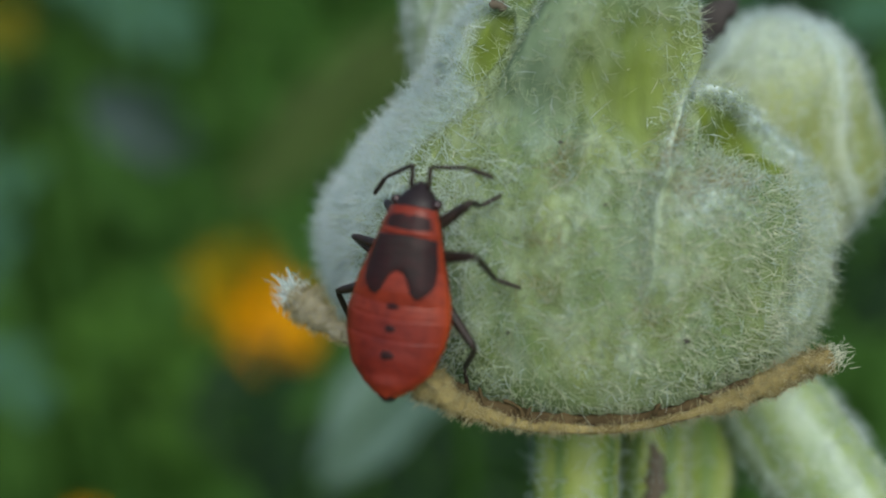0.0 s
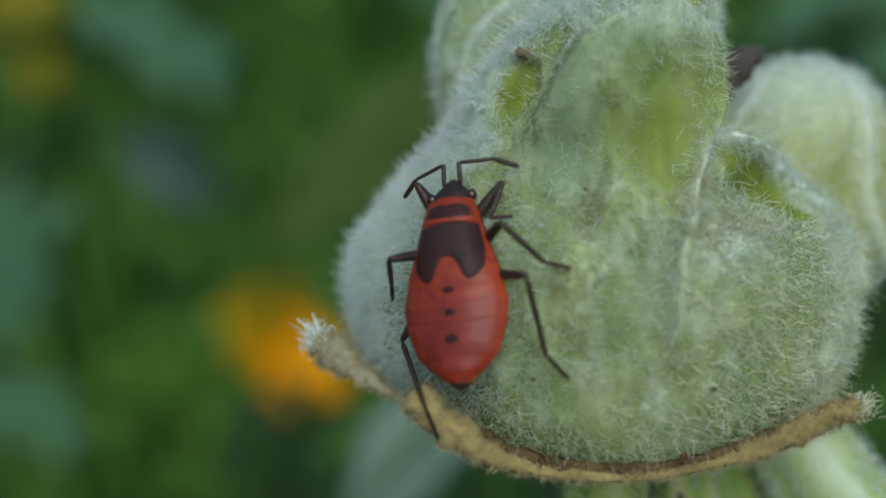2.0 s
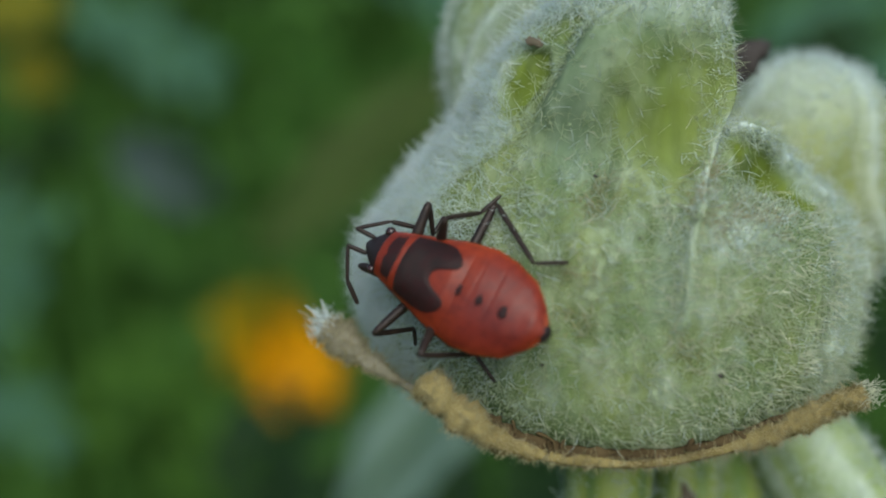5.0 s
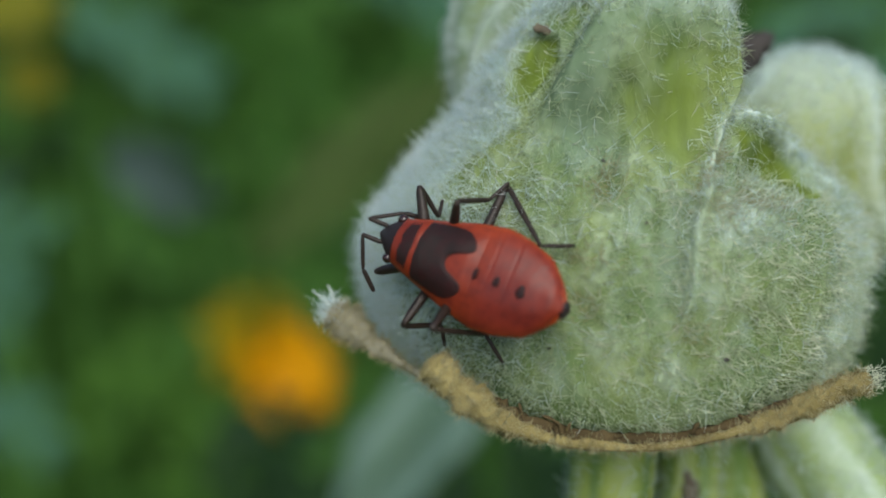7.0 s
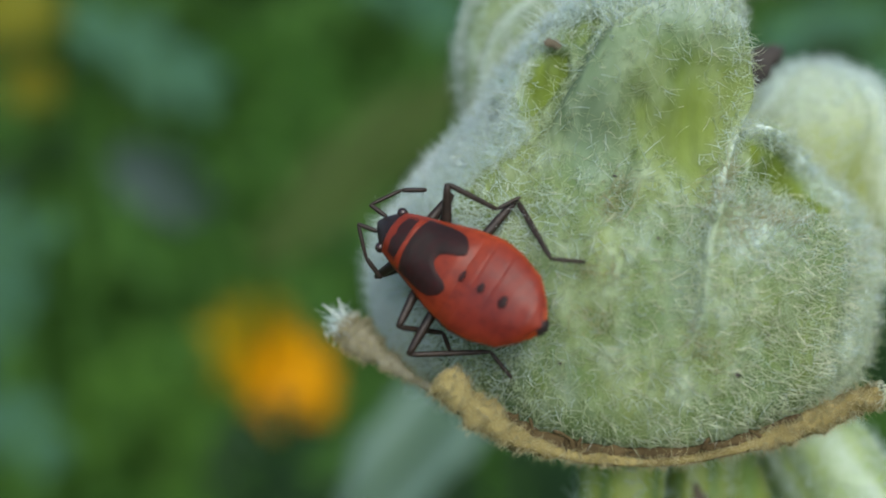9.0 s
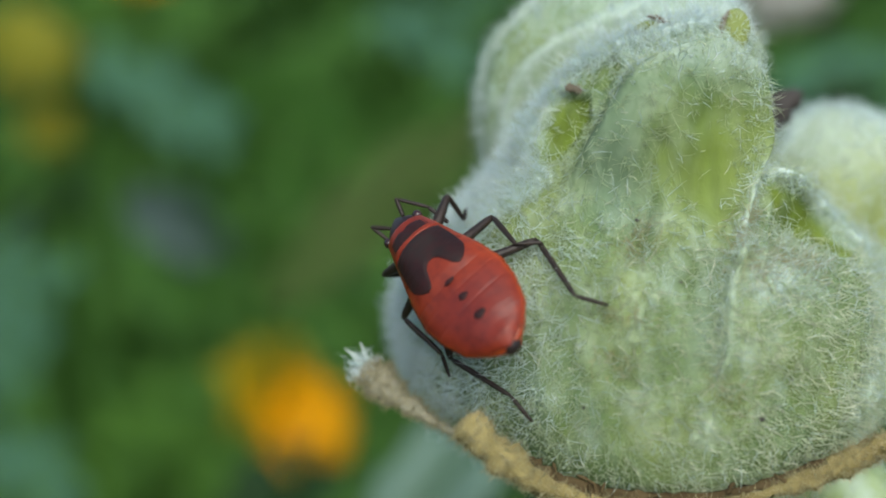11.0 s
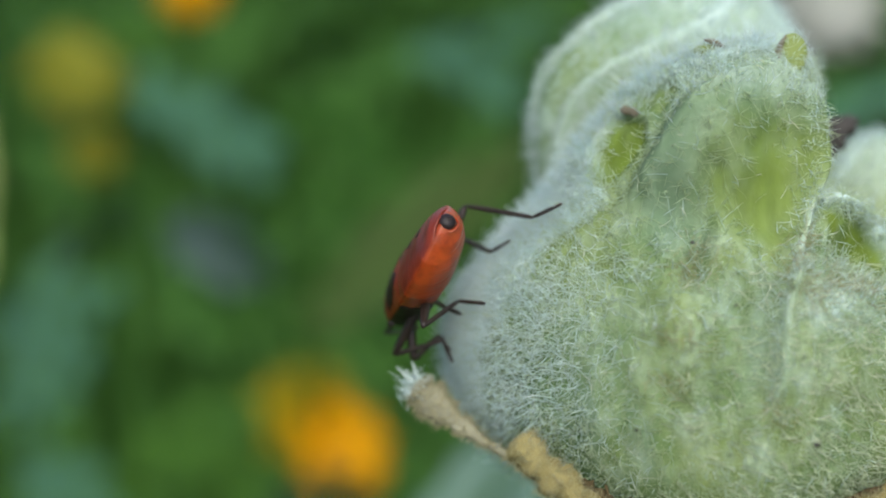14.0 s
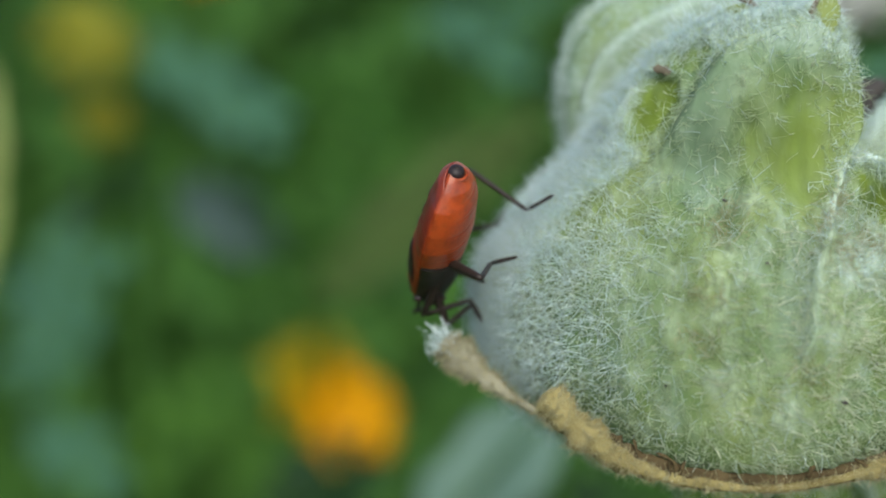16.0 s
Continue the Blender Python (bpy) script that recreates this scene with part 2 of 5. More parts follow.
def grid_faces(rows, cols, wrap):
    f = []
    for i in range(rows - 1):
        for j in range(cols if wrap else cols - 1):
            k = (j + 1) % cols
            f.append((i * cols + j, i * cols + k, (i + 1) * cols + k, (i + 1) * cols + j))
    return f


def loft(name, rings, mat, caps=True, mm=MM):
    """A closed skin over rings of equal length (arrays of points in millimetres)."""
    rings = [np.asarray(r, float) for r in rings]
    n = len(rings[0])
    verts = np.concatenate(rings) * mm
    faces = grid_faces(len(rings), n, True)
    if caps:
        faces.append(tuple(range(n - 1, -1, -1)))
        faces.append(tuple(range(len(verts) - n, len(verts))))
    return mesh_of(name, verts, faces, mat)


def smooth_line(points, count):
    """Catmull-Rom line through points (any number of columns)."""
    p = np.asarray(points, float)
    p = np.vstack([2 * p[0] - p[1], p, 2 * p[-1] - p[-2]])
    out = []
    for u in np.linspace(0, len(p) - 3 - 1e-9, count):
        i = int(u)
        t = u - i
        a, b, c, d = p[i:i + 4]
        out.append(0.5 * (2 * b + (c - a) * t + (2 * a - 5 * b + 4 * c - d) * t * t + (3 * b - a - 3 * c + d) * t ** 3))
    return np.array(out)


def tube_rings(line, radii, sides=10, flat=1.0, rough=0.0, seed=0):
    """Rings round a line; flat squeezes them along their second axis."""
    rng = np.random.default_rng(seed)
    line = np.asarray(line, float)
    tang = np.gradient(line, axis=0)
    tang /= np.linalg.norm(tang, axis=1)[:, None]
    ref = np.array([0.0, 1.0, 0.0]) if abs(tang[0][1]) < 0.8 else np.array([1.0, 0, 0])
    rings = []
    for p, t, r in zip(line, tang, radii):
        u = np.cross(t, ref)
        u /= np.linalg.norm(u)
        v = np.cross(u, t)
        a = np.linspace(0, 2 * np.pi, sides, endpoint=False)
        k = r * (1 + rough * rng.standard_normal(sides))
        rings.append(p + np.outer(np.cos(a) * k, u) + np.outer(np.sin(a) * k * flat, v))
    return rings


def hairs(name, roots, normals, lengths, mat, parent, radius=0.02, lean=0.5, curl=0.4, seed=1, down=(0, 0, 0), label="", clump=1):
    """Tapered, bent hairs as one mesh, each a root ring, two rings on the way and a tip; clump sets several on one root."""
    rng = np.random.default_rng(seed)
    if clump > 1:
        roots, normals, lengths = (np.repeat(v, clump, axis=0) for v in (roots, normals, lengths))
        lengths = lengths * rng.uniform(0.6, 1.2, len(lengths))
    n = len(roots)
    d = normals + lean * rng.standard_normal((n, 3)) + np.asarray(down)
    # no hair grows into the skin
    inward = np.minimum(0, (d * normals).sum(1) - 0.15)[:, None]
    d = d - normals * inward
    d /= np.linalg.norm(d, axis=1)[:, None]
    side = np.cross(d, rng.standard_normal((n, 3)))
    side /= np.linalg.norm(side, axis=1)[:, None]
    up = np.cross(side, d)
    L = lengths[:, None]
    k1, k2 = curl * rng.uniform(-1, 1, (n, 1)), curl * rng.uniform(-1, 1, (n, 1))
    spine = [roots - d * 0.05]
    for u in (0.38, 0.72, 1.0):
        spine.append(roots + d * L * (u - 0.25 * k1 * k1 * u * u) + side * L * k1 * u * u * 0.7 + up * L * k2 * u ** 3 * 0.6)
    r = radius * rng.uniform(0.6, 1.3, (n, 1))
    verts = np.empty((n, 10, 3))
    for j in range(3):
        a = 2 * np.pi * j / 3
        off = (side * np.cos(a) + up * np.sin(a)) * r
        for i, w in enumerate((1.0, 0.85, 0.6)):
            verts[:, 3 * i + j] = spine[i] + off * w
    verts[:, 9] = spine[3]
    pat = []
    for j in range(3):
        k = (j + 1) % 3
        for b0 in (0, 3):
            pat += [(b0 + j, b0 + k, b0 + 3 + k), (b0 + j, b0 + 3 + k, b0 + 3 + j)]
        pat.append((6 + j, 6 + k, 9))
    faces = (np.arange(n)[:, None, None] * 10 + np.array(pat)[None]).reshape(-1, 3)
    me = bpy.data.meshes.new(name)
    me.vertices.add(n * 10)
    me.vertices.foreach_set("co", (verts.reshape(-1) * MM).astype(np.float32))
    me.loops.add(len(faces) * 3)
    me.loops.foreach_set("vertex_index", faces.reshape(-1).astype(np.int32))
    me.polygons.add(len(faces))
    me.polygons.foreach_set("loop_start", np.arange(0, len(faces) * 3, 3, dtype=np.int32))
    me.polygons.foreach_set("use_smooth", np.ones(len(faces), dtype=bool))
    me.materials.append(mat)
    me.update(calc_edges=True)
    return part(name, me, parent, label, kind="stuff")


def set_masks(me, **masks):
    for key, values in masks.items():
        me.attributes.new(key, "FLOAT", "POINT").data.foreach_set("value", np.asarray(values).ravel().astype(np.float32))


def scatter(verts, faces, count, rng, weight=None):
    """Random points with normals on a quad skin; weight per vertex makes some parts denser."""
    q = np.array([f for f in faces if len(f) == 4])
    a, b, c, d = (verts[q[:, k]] for k in range(4))
    nrm = np.cross(c - a, d - b)
    area = np.linalg.norm(nrm, axis=1) + 1e-12
    w = area if weight is None else area * weight[q].mean(axis=1)
    pick = rng.choice(len(q), count, p=w / w.sum())
    u, v = rng.random((count, 1)), rng.random((count, 1))
    p = (a[pick] * (1 - u) + b[pick] * u) * (1 - v) + (d[pick] * (1 - u) + c[pick] * u) * v
    return p, nrm[pick] / area[pick][:, None], pick


def along(p, q, up):
    """Pose at p with +y towards q and +z near up."""
    y = (q - p).normalized()
    x = y.cross(up)
    if x.length < 1e-4:
        x = y.cross(Vector((0.3, 0.5, 0.8)))
    x.normalize()
    z = x.cross(y)
    m = Matrix((x, y, z)).transposed().to_4x4()
    m.translation = p * MM
    return m


# ---- ground ----
def build_ground():
    s = np.concatenate([-np.geomspace(400, 0.3, 28), np.linspace(-0.2, 0.2, 9), np.geomspace(0.3, 400, 28)])
    verts = []
    for y in s:
        for x in s:
            r = math.hypot(x, y)
            verts.append((x, y, 0.02 * noise.noise(Vector((x * 3, y * 3, 0))) if r < 30 else 0.0))
    me = mesh_of("ground", verts, grid_faces(len(s), len(s), False), M_SOIL)
    return tagged(new("ground", me), "mossy green soil under meadow plants", "ground", kind="structure")


build_ground()


def leaf_skin(length, width, fold=0.25, droop=0.3, lobes=0, rows=9, cols=7, thick=0.25):
    """A leaf blade in millimetres, base at the origin, along +y, top side +z, with a thin edge."""
    top = []
    for i in range(rows):
        u = i / (rows - 1)
        w = width / 2 * (math.sin(math.pi * min(1, u * 0.93 + 0.07)) ** 0.7)
        if lobes:
            w *= 0.8 + 0.2 * abs(math.cos(lobes * math.pi * u))
        for j in range(cols):
            s = 2 * j / (cols - 1) - 1
            top.append((w * s, length * u, -droop * length * u * u + fold * w * abs(s) + 0.03 * width * math.sin(9 * u + 3 * s)))
    top = np.array(top)
    low = top - np.array([0, 0, thick])
    f1 = grid_faces(rows, cols, False)
    n = len(top)
    faces = f1 + [tuple(n + k for k in reversed(f)) for f in f1]
    rim = [j for j in range(cols)] + [i * cols + cols - 1 for i in range(1, rows)] + [(rows - 1) * cols + j for j in range(cols - 2, -1, -1)] + [i * cols for i in range(rows - 2, 0, -1)]
    for a, b in zip(rim, rim[1:] + rim[:1]):
        faces.append((b, a, n + a, n + b))
    return np.vstack([top, low]), faces


def build_meadow():
    """The thick, low growth behind, as one mass of bent blades and small leaves."""
    rng = np.random.default_rng(5)
    sv, sf = leaf_skin(1.0, 0.42, rows=4, cols=3, droop=0.35, thick=0.01)
    small = leaf_skin(1.0, 0.42, rows=3, cols=3, droop=0.35, thick=0.01)
    verts, faces, base = [], [], 0
    for k in range(38000):
        d = 0.36 + 3.4 * rng.random() ** 1.7
        x = rng.uniform(-0.75, 0.75) * (0.35 + d * 0.75)
        y = d
        if k >= 11000:
            turn = rng.uniform(0, 2 * math.pi)
            d = 0.4 + 4.0 * rng.random() ** 0.6
            sv, sf = small
            x, y = d * math.cos(turn), d * math.sin(turn)
        top = min(0.36, 0.16 + 0.1 * d) * rng.uniform(0.2, 1.0)
        size = rng.uniform(0.045, 0.085) * (0.8 + 0.25 * d)
        m = Matrix.Translation((x, y, top)) @ pose(0, 0, 0, rng.uniform(-40, 60), rng.uniform(-30, 30), rng.uniform(0, 360)) @ Matrix.Scale(size, 4)
        a = np.array(m.to_3x3())
        verts.append(sv @ a.T + np.array(m.translation))
        faces += [tuple(base + i for i in f) for f in sf]
        base += len(sv)
    for k in range(2500):
        d = 0.36 + 3.0 * rng.random() ** 1.7
        x = rng.uniform(-0.75, 0.75) * (0.35 + d * 0.75)
        h = rng.uniform(0.12, 0.34)
        w = rng.uniform(0.003, 0.006)
        lean = rng.uniform(-0.1, 0.1, 2)
        p0, p1, p2 = np.array([x, d, -0.03]), np.array([x + lean[0] * 0.3, d + lean[1] * 0.3, h * 0.6]), np.array([x + lean[0], d + lean[1], h])
        t = np.array([w, 0, 0])
        q = np.array([0, w * 0.5, 0])
        verts.append(np.array([p0 - t, p0 + t, p0 + q, p1 - t, p1 + t, p1 + q, p2]))
        faces += [tuple(base + i for i in f) for f in ((0, 1, 4, 3), (1, 2, 5, 4), (2, 0, 3, 5), (3, 4, 6), (4, 5, 6), (5, 3, 6))]
        base += 7
    me = mesh_of("meadow_plants", np.vstack(verts), faces, M_GRASS)
    tagged(new("meadow_plants", me), "dense dark green meadow leaves and grass", "meadow", kind="stuff")


build_meadow()


# ---- the mallow plant ----
PLANT = BASE.copy()
# z, left x, right x, middle y, half depth of the seed pod's cross sections
PROFILE = [
    (-6.9, 4.8, 7.2, 9, 2.2), (-6.75, 3.2, 8.8, 9, 5), (-6.4, 1.4, 10.6, 9.2, 6.4), (-5.8, -0.4, 12.3, 9.4, 7.2),
    (-4.8, -1.9, 14, 9.6, 8), (-3.8, -3.0, 15.1, 9.8, 8.5), (-2.8, -3.9, 15.7, 9.9, 8.8), (-1.4, -4.45, 16.05, 9.9, 8.9),
    (0, -4.8, 16.1, 9.8, 8.8), (1.2, -4.75, 15.9, 9.6, 8.5), (2.4, -4.1, 15.5, 9.3, 8.1), (4.1, -2.8, 14.6, 8.8, 7.3)]
PROFILE += [
    (5, -1.95, 13.4, 8.3, 6.4), (5.7, -1.2, 11.9, 7.7, 5.6), (6.4, -0.45, 10.4, 7.1, 4.9), (7.3, 0.1, 9.8, 6.6, 4.3),
    (8.8, 0.95, 9.8, 6.1, 3.8), (9.6, 1.55, 9.8, 6, 3.5), (11.1, 2.85, 9.85, 5.9, 2.9), (12, 4.9, 9.8, 5.8, 2.1),
    (12.5, 6.4, 9.45, 5.8, 1.2), (12.75, 7.4, 8.9, 5.8, 0.4)]


def seed_pod_sections():
    pr = np.array(PROFILE)
    z = np.linspace(pr[0, 0], pr[-1, 0], 400)
    k = np.exp(-np.linspace(-2.5, 2.5, 25) ** 2 / 2)
    k /= k.sum()
    return z, [np.convolve(np.pad(np.interp(z, pr[:, 0], pr[:, c]), 12, mode="edge"), k, "valid") for c in (1, 2, 3, 4)]


POD_Z, POD_C = seed_pod_sections()


def line_distance(x, z, pts):
    """Distance in the x-z plane to a line of points, and how far along it (0 to 1)."""
    best = np.full(x.shape, 1e9)
    along = np.zeros(x.shape)
    pts = np.array(pts, float)
    for i in range(len(pts) - 1):
        a, b = pts[i], pts[i + 1]
        ab = b - a
        t = np.clip(((x - a[0]) * ab[0] + (z - a[1]) * ab[1]) / (ab @ ab), 0, 1)
        d = np.hypot(x - a[0] - t * ab[0], z - a[1] - t * ab[1])
        along = np.where(d < best, (i + t) / (len(pts) - 1), along)
        best = np.minimum(best, d)
    return best, along


def step(e0, e1, v):
    t = np.clip((v - e0) / (e1 - e0), 0, 1)
    return t * t * (3 - 2 * t)


RIDGE = [(9.3, 10.2), (9.2, 8.4), (9.1, 7.0), (8.95, 5.9), (8.5, 4.4), (8.1, 3.2), (7.75, 2.0), (7.5, 0.4), (7.4, -1.2), (7.0, -2.6), (6.8, -3.6)]
RIM = [(9.0, 6.2), (10.4, 5.9), (12.0, 5.5), (13.4, 4.8), (14.6, 3.8), (15.4, 2.2), (15.8, 0.3)]
LEFT_FOLD = [(-2.9, 4.1), (-1.6, 5.6), (-0.4, 6.8), (0.5, 7.9), (1.1, 9.2), (2.0, 10.3), (3.3, 11.1), (5.2, 11.7), (7.4, 12.2)]
VALLEY = [(5.1, 6.8), (5.0, 5.4), (4.6, 4.0), (4.3, 2.6)]


def bump(x, z, cx, cz, wx, wz, k=1):
    return np.exp(-(((x - cx) / wx) ** 2 + ((z - cz) / wz) ** 2) ** k)


FLAT = [(4.95, 7.2), (5.6, 8.1), (6.6, 8.8), (7.8, 8.9), (8.5, 8.3), (8.75, 6.5), (8.85, 4.6), (8.3, 3.8), (7.4, 3.5), (6.3, 3.9), (5.5, 4.9), (5.1, 5.9)]
POCKET = [(0.9, 7.9), (1.35, 8.7), (1.8, 9.3), (2.6, 9.0), (2.65, 8.1), (2.0, 7.2), (1.2, 6.4)]
UPPER_POCKET = [(2.3, 9.6), (2.6, 10.3), (3.8, 10.7), (4.0, 10.2), (3.2, 9.2)]
UNDER_RIM = [(9.4, 5.5), (10.7, 5.35), (12.3, 5.1), (13.3, 4.5), (14.1, 3.2), (13.7, 2.5), (12.7, 3.7), (11.4, 4.2), (9.9, 4.3)]
SHOULDER = [(-2.2, 2.3), (-1.8, 3.3), (-1.1, 4.1), (-0.2, 4.7), (0.7, 5.2), (1.2, 5.9), (0.5, 6.9), (0.5, 8.2), (1.2, 9.6), (-1.0, 9.0), (-9.0, 6.0), (-9.0, -4.5), (-4.6, -4.0), (-3.9, -1.0), (-2.8, 1.2)]
GLAUCOUS_SHADE = [(2.2, 5.4), (2.8, 7.4), (3.5, 8.9), (4.4, 9.8), (5.6, 9.2), (4.9, 7.6), (4.8, 5.6), (5.3, 4.3), (4.4, 3.5), (2.6, 4.1)]


def within(x, z, pts, soft):
    """1 inside an outline in the x-z plane, 0 outside, with a soft border."""
    d, _ = line_distance(x, z, pts + pts[:1])
    odd = np.zeros(x.shape, bool)
    for (ax, az), (bx, bz) in zip(pts, pts[1:] + pts[:1]):
        if az != bz:
            odd ^= ((az > z) != (bz > z)) & (x < ax + (z - az) * (bx - ax) / (bz - az))
    return step(-soft, soft, np.where(odd, d, -d))


def pod_relief(x, z, front):
    """How far folds, rims and hollows stand out of the pod's smooth form, in millimetres, and the kinds of skin there."""
    d_ridge, s = line_distance(x, z, RIDGE)
    d_rim, _ = line_distance(x, z, RIM)
    ridge_x = np.interp(-z, [-q[1] for q in RIDGE], [q[0] for q in RIDGE])
    beside = x - ridge_x
    h = np.maximum(0.7 * np.exp(-(d_ridge / np.where(beside > 0, 0.3, 0.5)) ** 2) * (0.25 + 0.75 * step(1.5, 4.0, z)) * (1 - step(0.8, 1, s)) * step(10.5, 7.0, z), 0.7 * np.exp(-(d_rim / 0.25) ** 2))
    # below, the sepal beside the ridge swells out of a crease
    low = step(-3.2, -1.0, z) * step(3.6, 2.4, z)
    h += (0.5 * step(-0.12, 0.14, beside) * np.exp(-np.maximum(0, beside) / 2.5) - 0.22 * np.exp(-((beside + 0.8) / 0.8) ** 2)) * low
    h -= 1.8 * bump(x, z, 12.0, 4.0, 2.2, 1.1)
    h += 0.5 * bump(x, z, 11.2, 0.6, 3.0, 2.2) + 0.35 * bump(x, z, 2.6, 0.2, 3.2, 3.0)
    h -= 0.3 * bump(x, z, 6.9, 0.5, 0.6, 1.7)
    # tongue-shaped front lobe with a domed top
    left = np.interp(z, [2.5, 4.9, 6.3, 8.0, 9.7, 10.4, 10.9, 11.1], [-0.4, 1.0, 2.0, 2.95, 3.9, 4.8, 6.0, 6.6])
    right = np.interp(z, [9.4, 10.3, 10.9, 11.1], [9.2, 8.9, 7.7, 6.9])
    inside = step(-0.1, 0.9, x - left) * step(0, 0.45, right - x) * step(4.6, 7.4, z)
    h += 1.25 * inside + 0.55 * step(0.0, 0.5, x - 9.1) * step(8.0, 6.0, z) * step(2.5, 5.0, z) * step(12.5, 10.0, x)
    d_val, _ = line_distance(x, z, VALLEY)
    h -= 0.5 * np.exp(-(d_val / 0.5) ** 2)
    flat = within(x, z, FLAT, 1.1)
    h -= 0.4 * flat
    h += 0.06 * np.cos((x - 6.2) * 5.5) * bump(x, z, 6.2, 5.0, 1.1, 1.8)
    d_left, _ = line_distance(x, z, LEFT_FOLD)
    h += 0.6 * np.exp(-(d_left / 0.36) ** 2)
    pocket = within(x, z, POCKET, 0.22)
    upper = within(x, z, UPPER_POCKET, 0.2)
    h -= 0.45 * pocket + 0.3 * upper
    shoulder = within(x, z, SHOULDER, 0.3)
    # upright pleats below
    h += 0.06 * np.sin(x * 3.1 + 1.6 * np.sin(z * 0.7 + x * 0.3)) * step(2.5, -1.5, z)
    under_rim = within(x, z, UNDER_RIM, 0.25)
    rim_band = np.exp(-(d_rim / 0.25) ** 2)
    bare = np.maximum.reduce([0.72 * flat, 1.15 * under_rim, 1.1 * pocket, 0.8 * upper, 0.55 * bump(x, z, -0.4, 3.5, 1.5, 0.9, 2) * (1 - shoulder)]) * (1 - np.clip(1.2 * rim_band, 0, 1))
    felt = np.maximum.reduce([1.1 * shoulder, 1.15 * rim_band, 0.8 * np.exp(-(d_ridge / np.where(beside > 0, 0.45, 0.2)) ** 2) * (0.4 + 0.6 * step(2.0, 4.5, z)) * step(1.0, 0.7, s), 1.1 * np.exp(-(d_left / 0.5) ** 2),
                              0.7 * bump(x, z, 9.5, 1.9, 1.5, 1.1), 0.5 * step(9.2, 10.6, z), 0.8 * step(12.6, 15.2, x) * step(-5.0, -3.0, z)])
    # bluish bloom; in the valley and the ridge's crease it also paints their shade
    glaucous_shade = np.maximum(0.8 * within(x, z, GLAUCOUS_SHADE, 0.9), 0.8 * np.exp(-((beside + 0.75) / 0.6) ** 2) * low) * (1 - flat)
    glaucous_shade = np.maximum.reduce([glaucous_shade, 0.6 * step(8.3, 9.6, z) * (1 - upper) * (1 - pocket), 0.5 * bump(x, z, 0.6, 0.2, 2.4, 2.0), 0.45 * bump(x, z, 5.3, 2.4, 1.6, 1.0), 0.3 * bump(x, z, 12.5, 0.5, 2.0, 1.5)])
    wander = np.array([noise.noise(Vector((px * 0.8, pz * 0.6, 3.1))) + 0.6 * noise.noise(Vector((px * 2.3, pz * 1.3, 7.7))) for px, pz in zip(x.ravel(), z.ravel())]).reshape(x.shape)
    felt = np.maximum(felt * (0.8 + 0.35 * wander), (0.02 + 0.2 * wander) * step(6.5, 3.0, z)) * (1 - np.clip(bare * step(2.0, 3.0, z), 0, 1)) * (1 - 0.5 * glaucous_shade)
    bare = bare * (0.85 + 0.4 * wander)
    return h * front, np.clip(bare, 0, 1) * front, np.clip(glaucous_shade, 0, 1) * front, np.clip(felt, 0, 1) * step(0.5, 0.1, 1 - front)


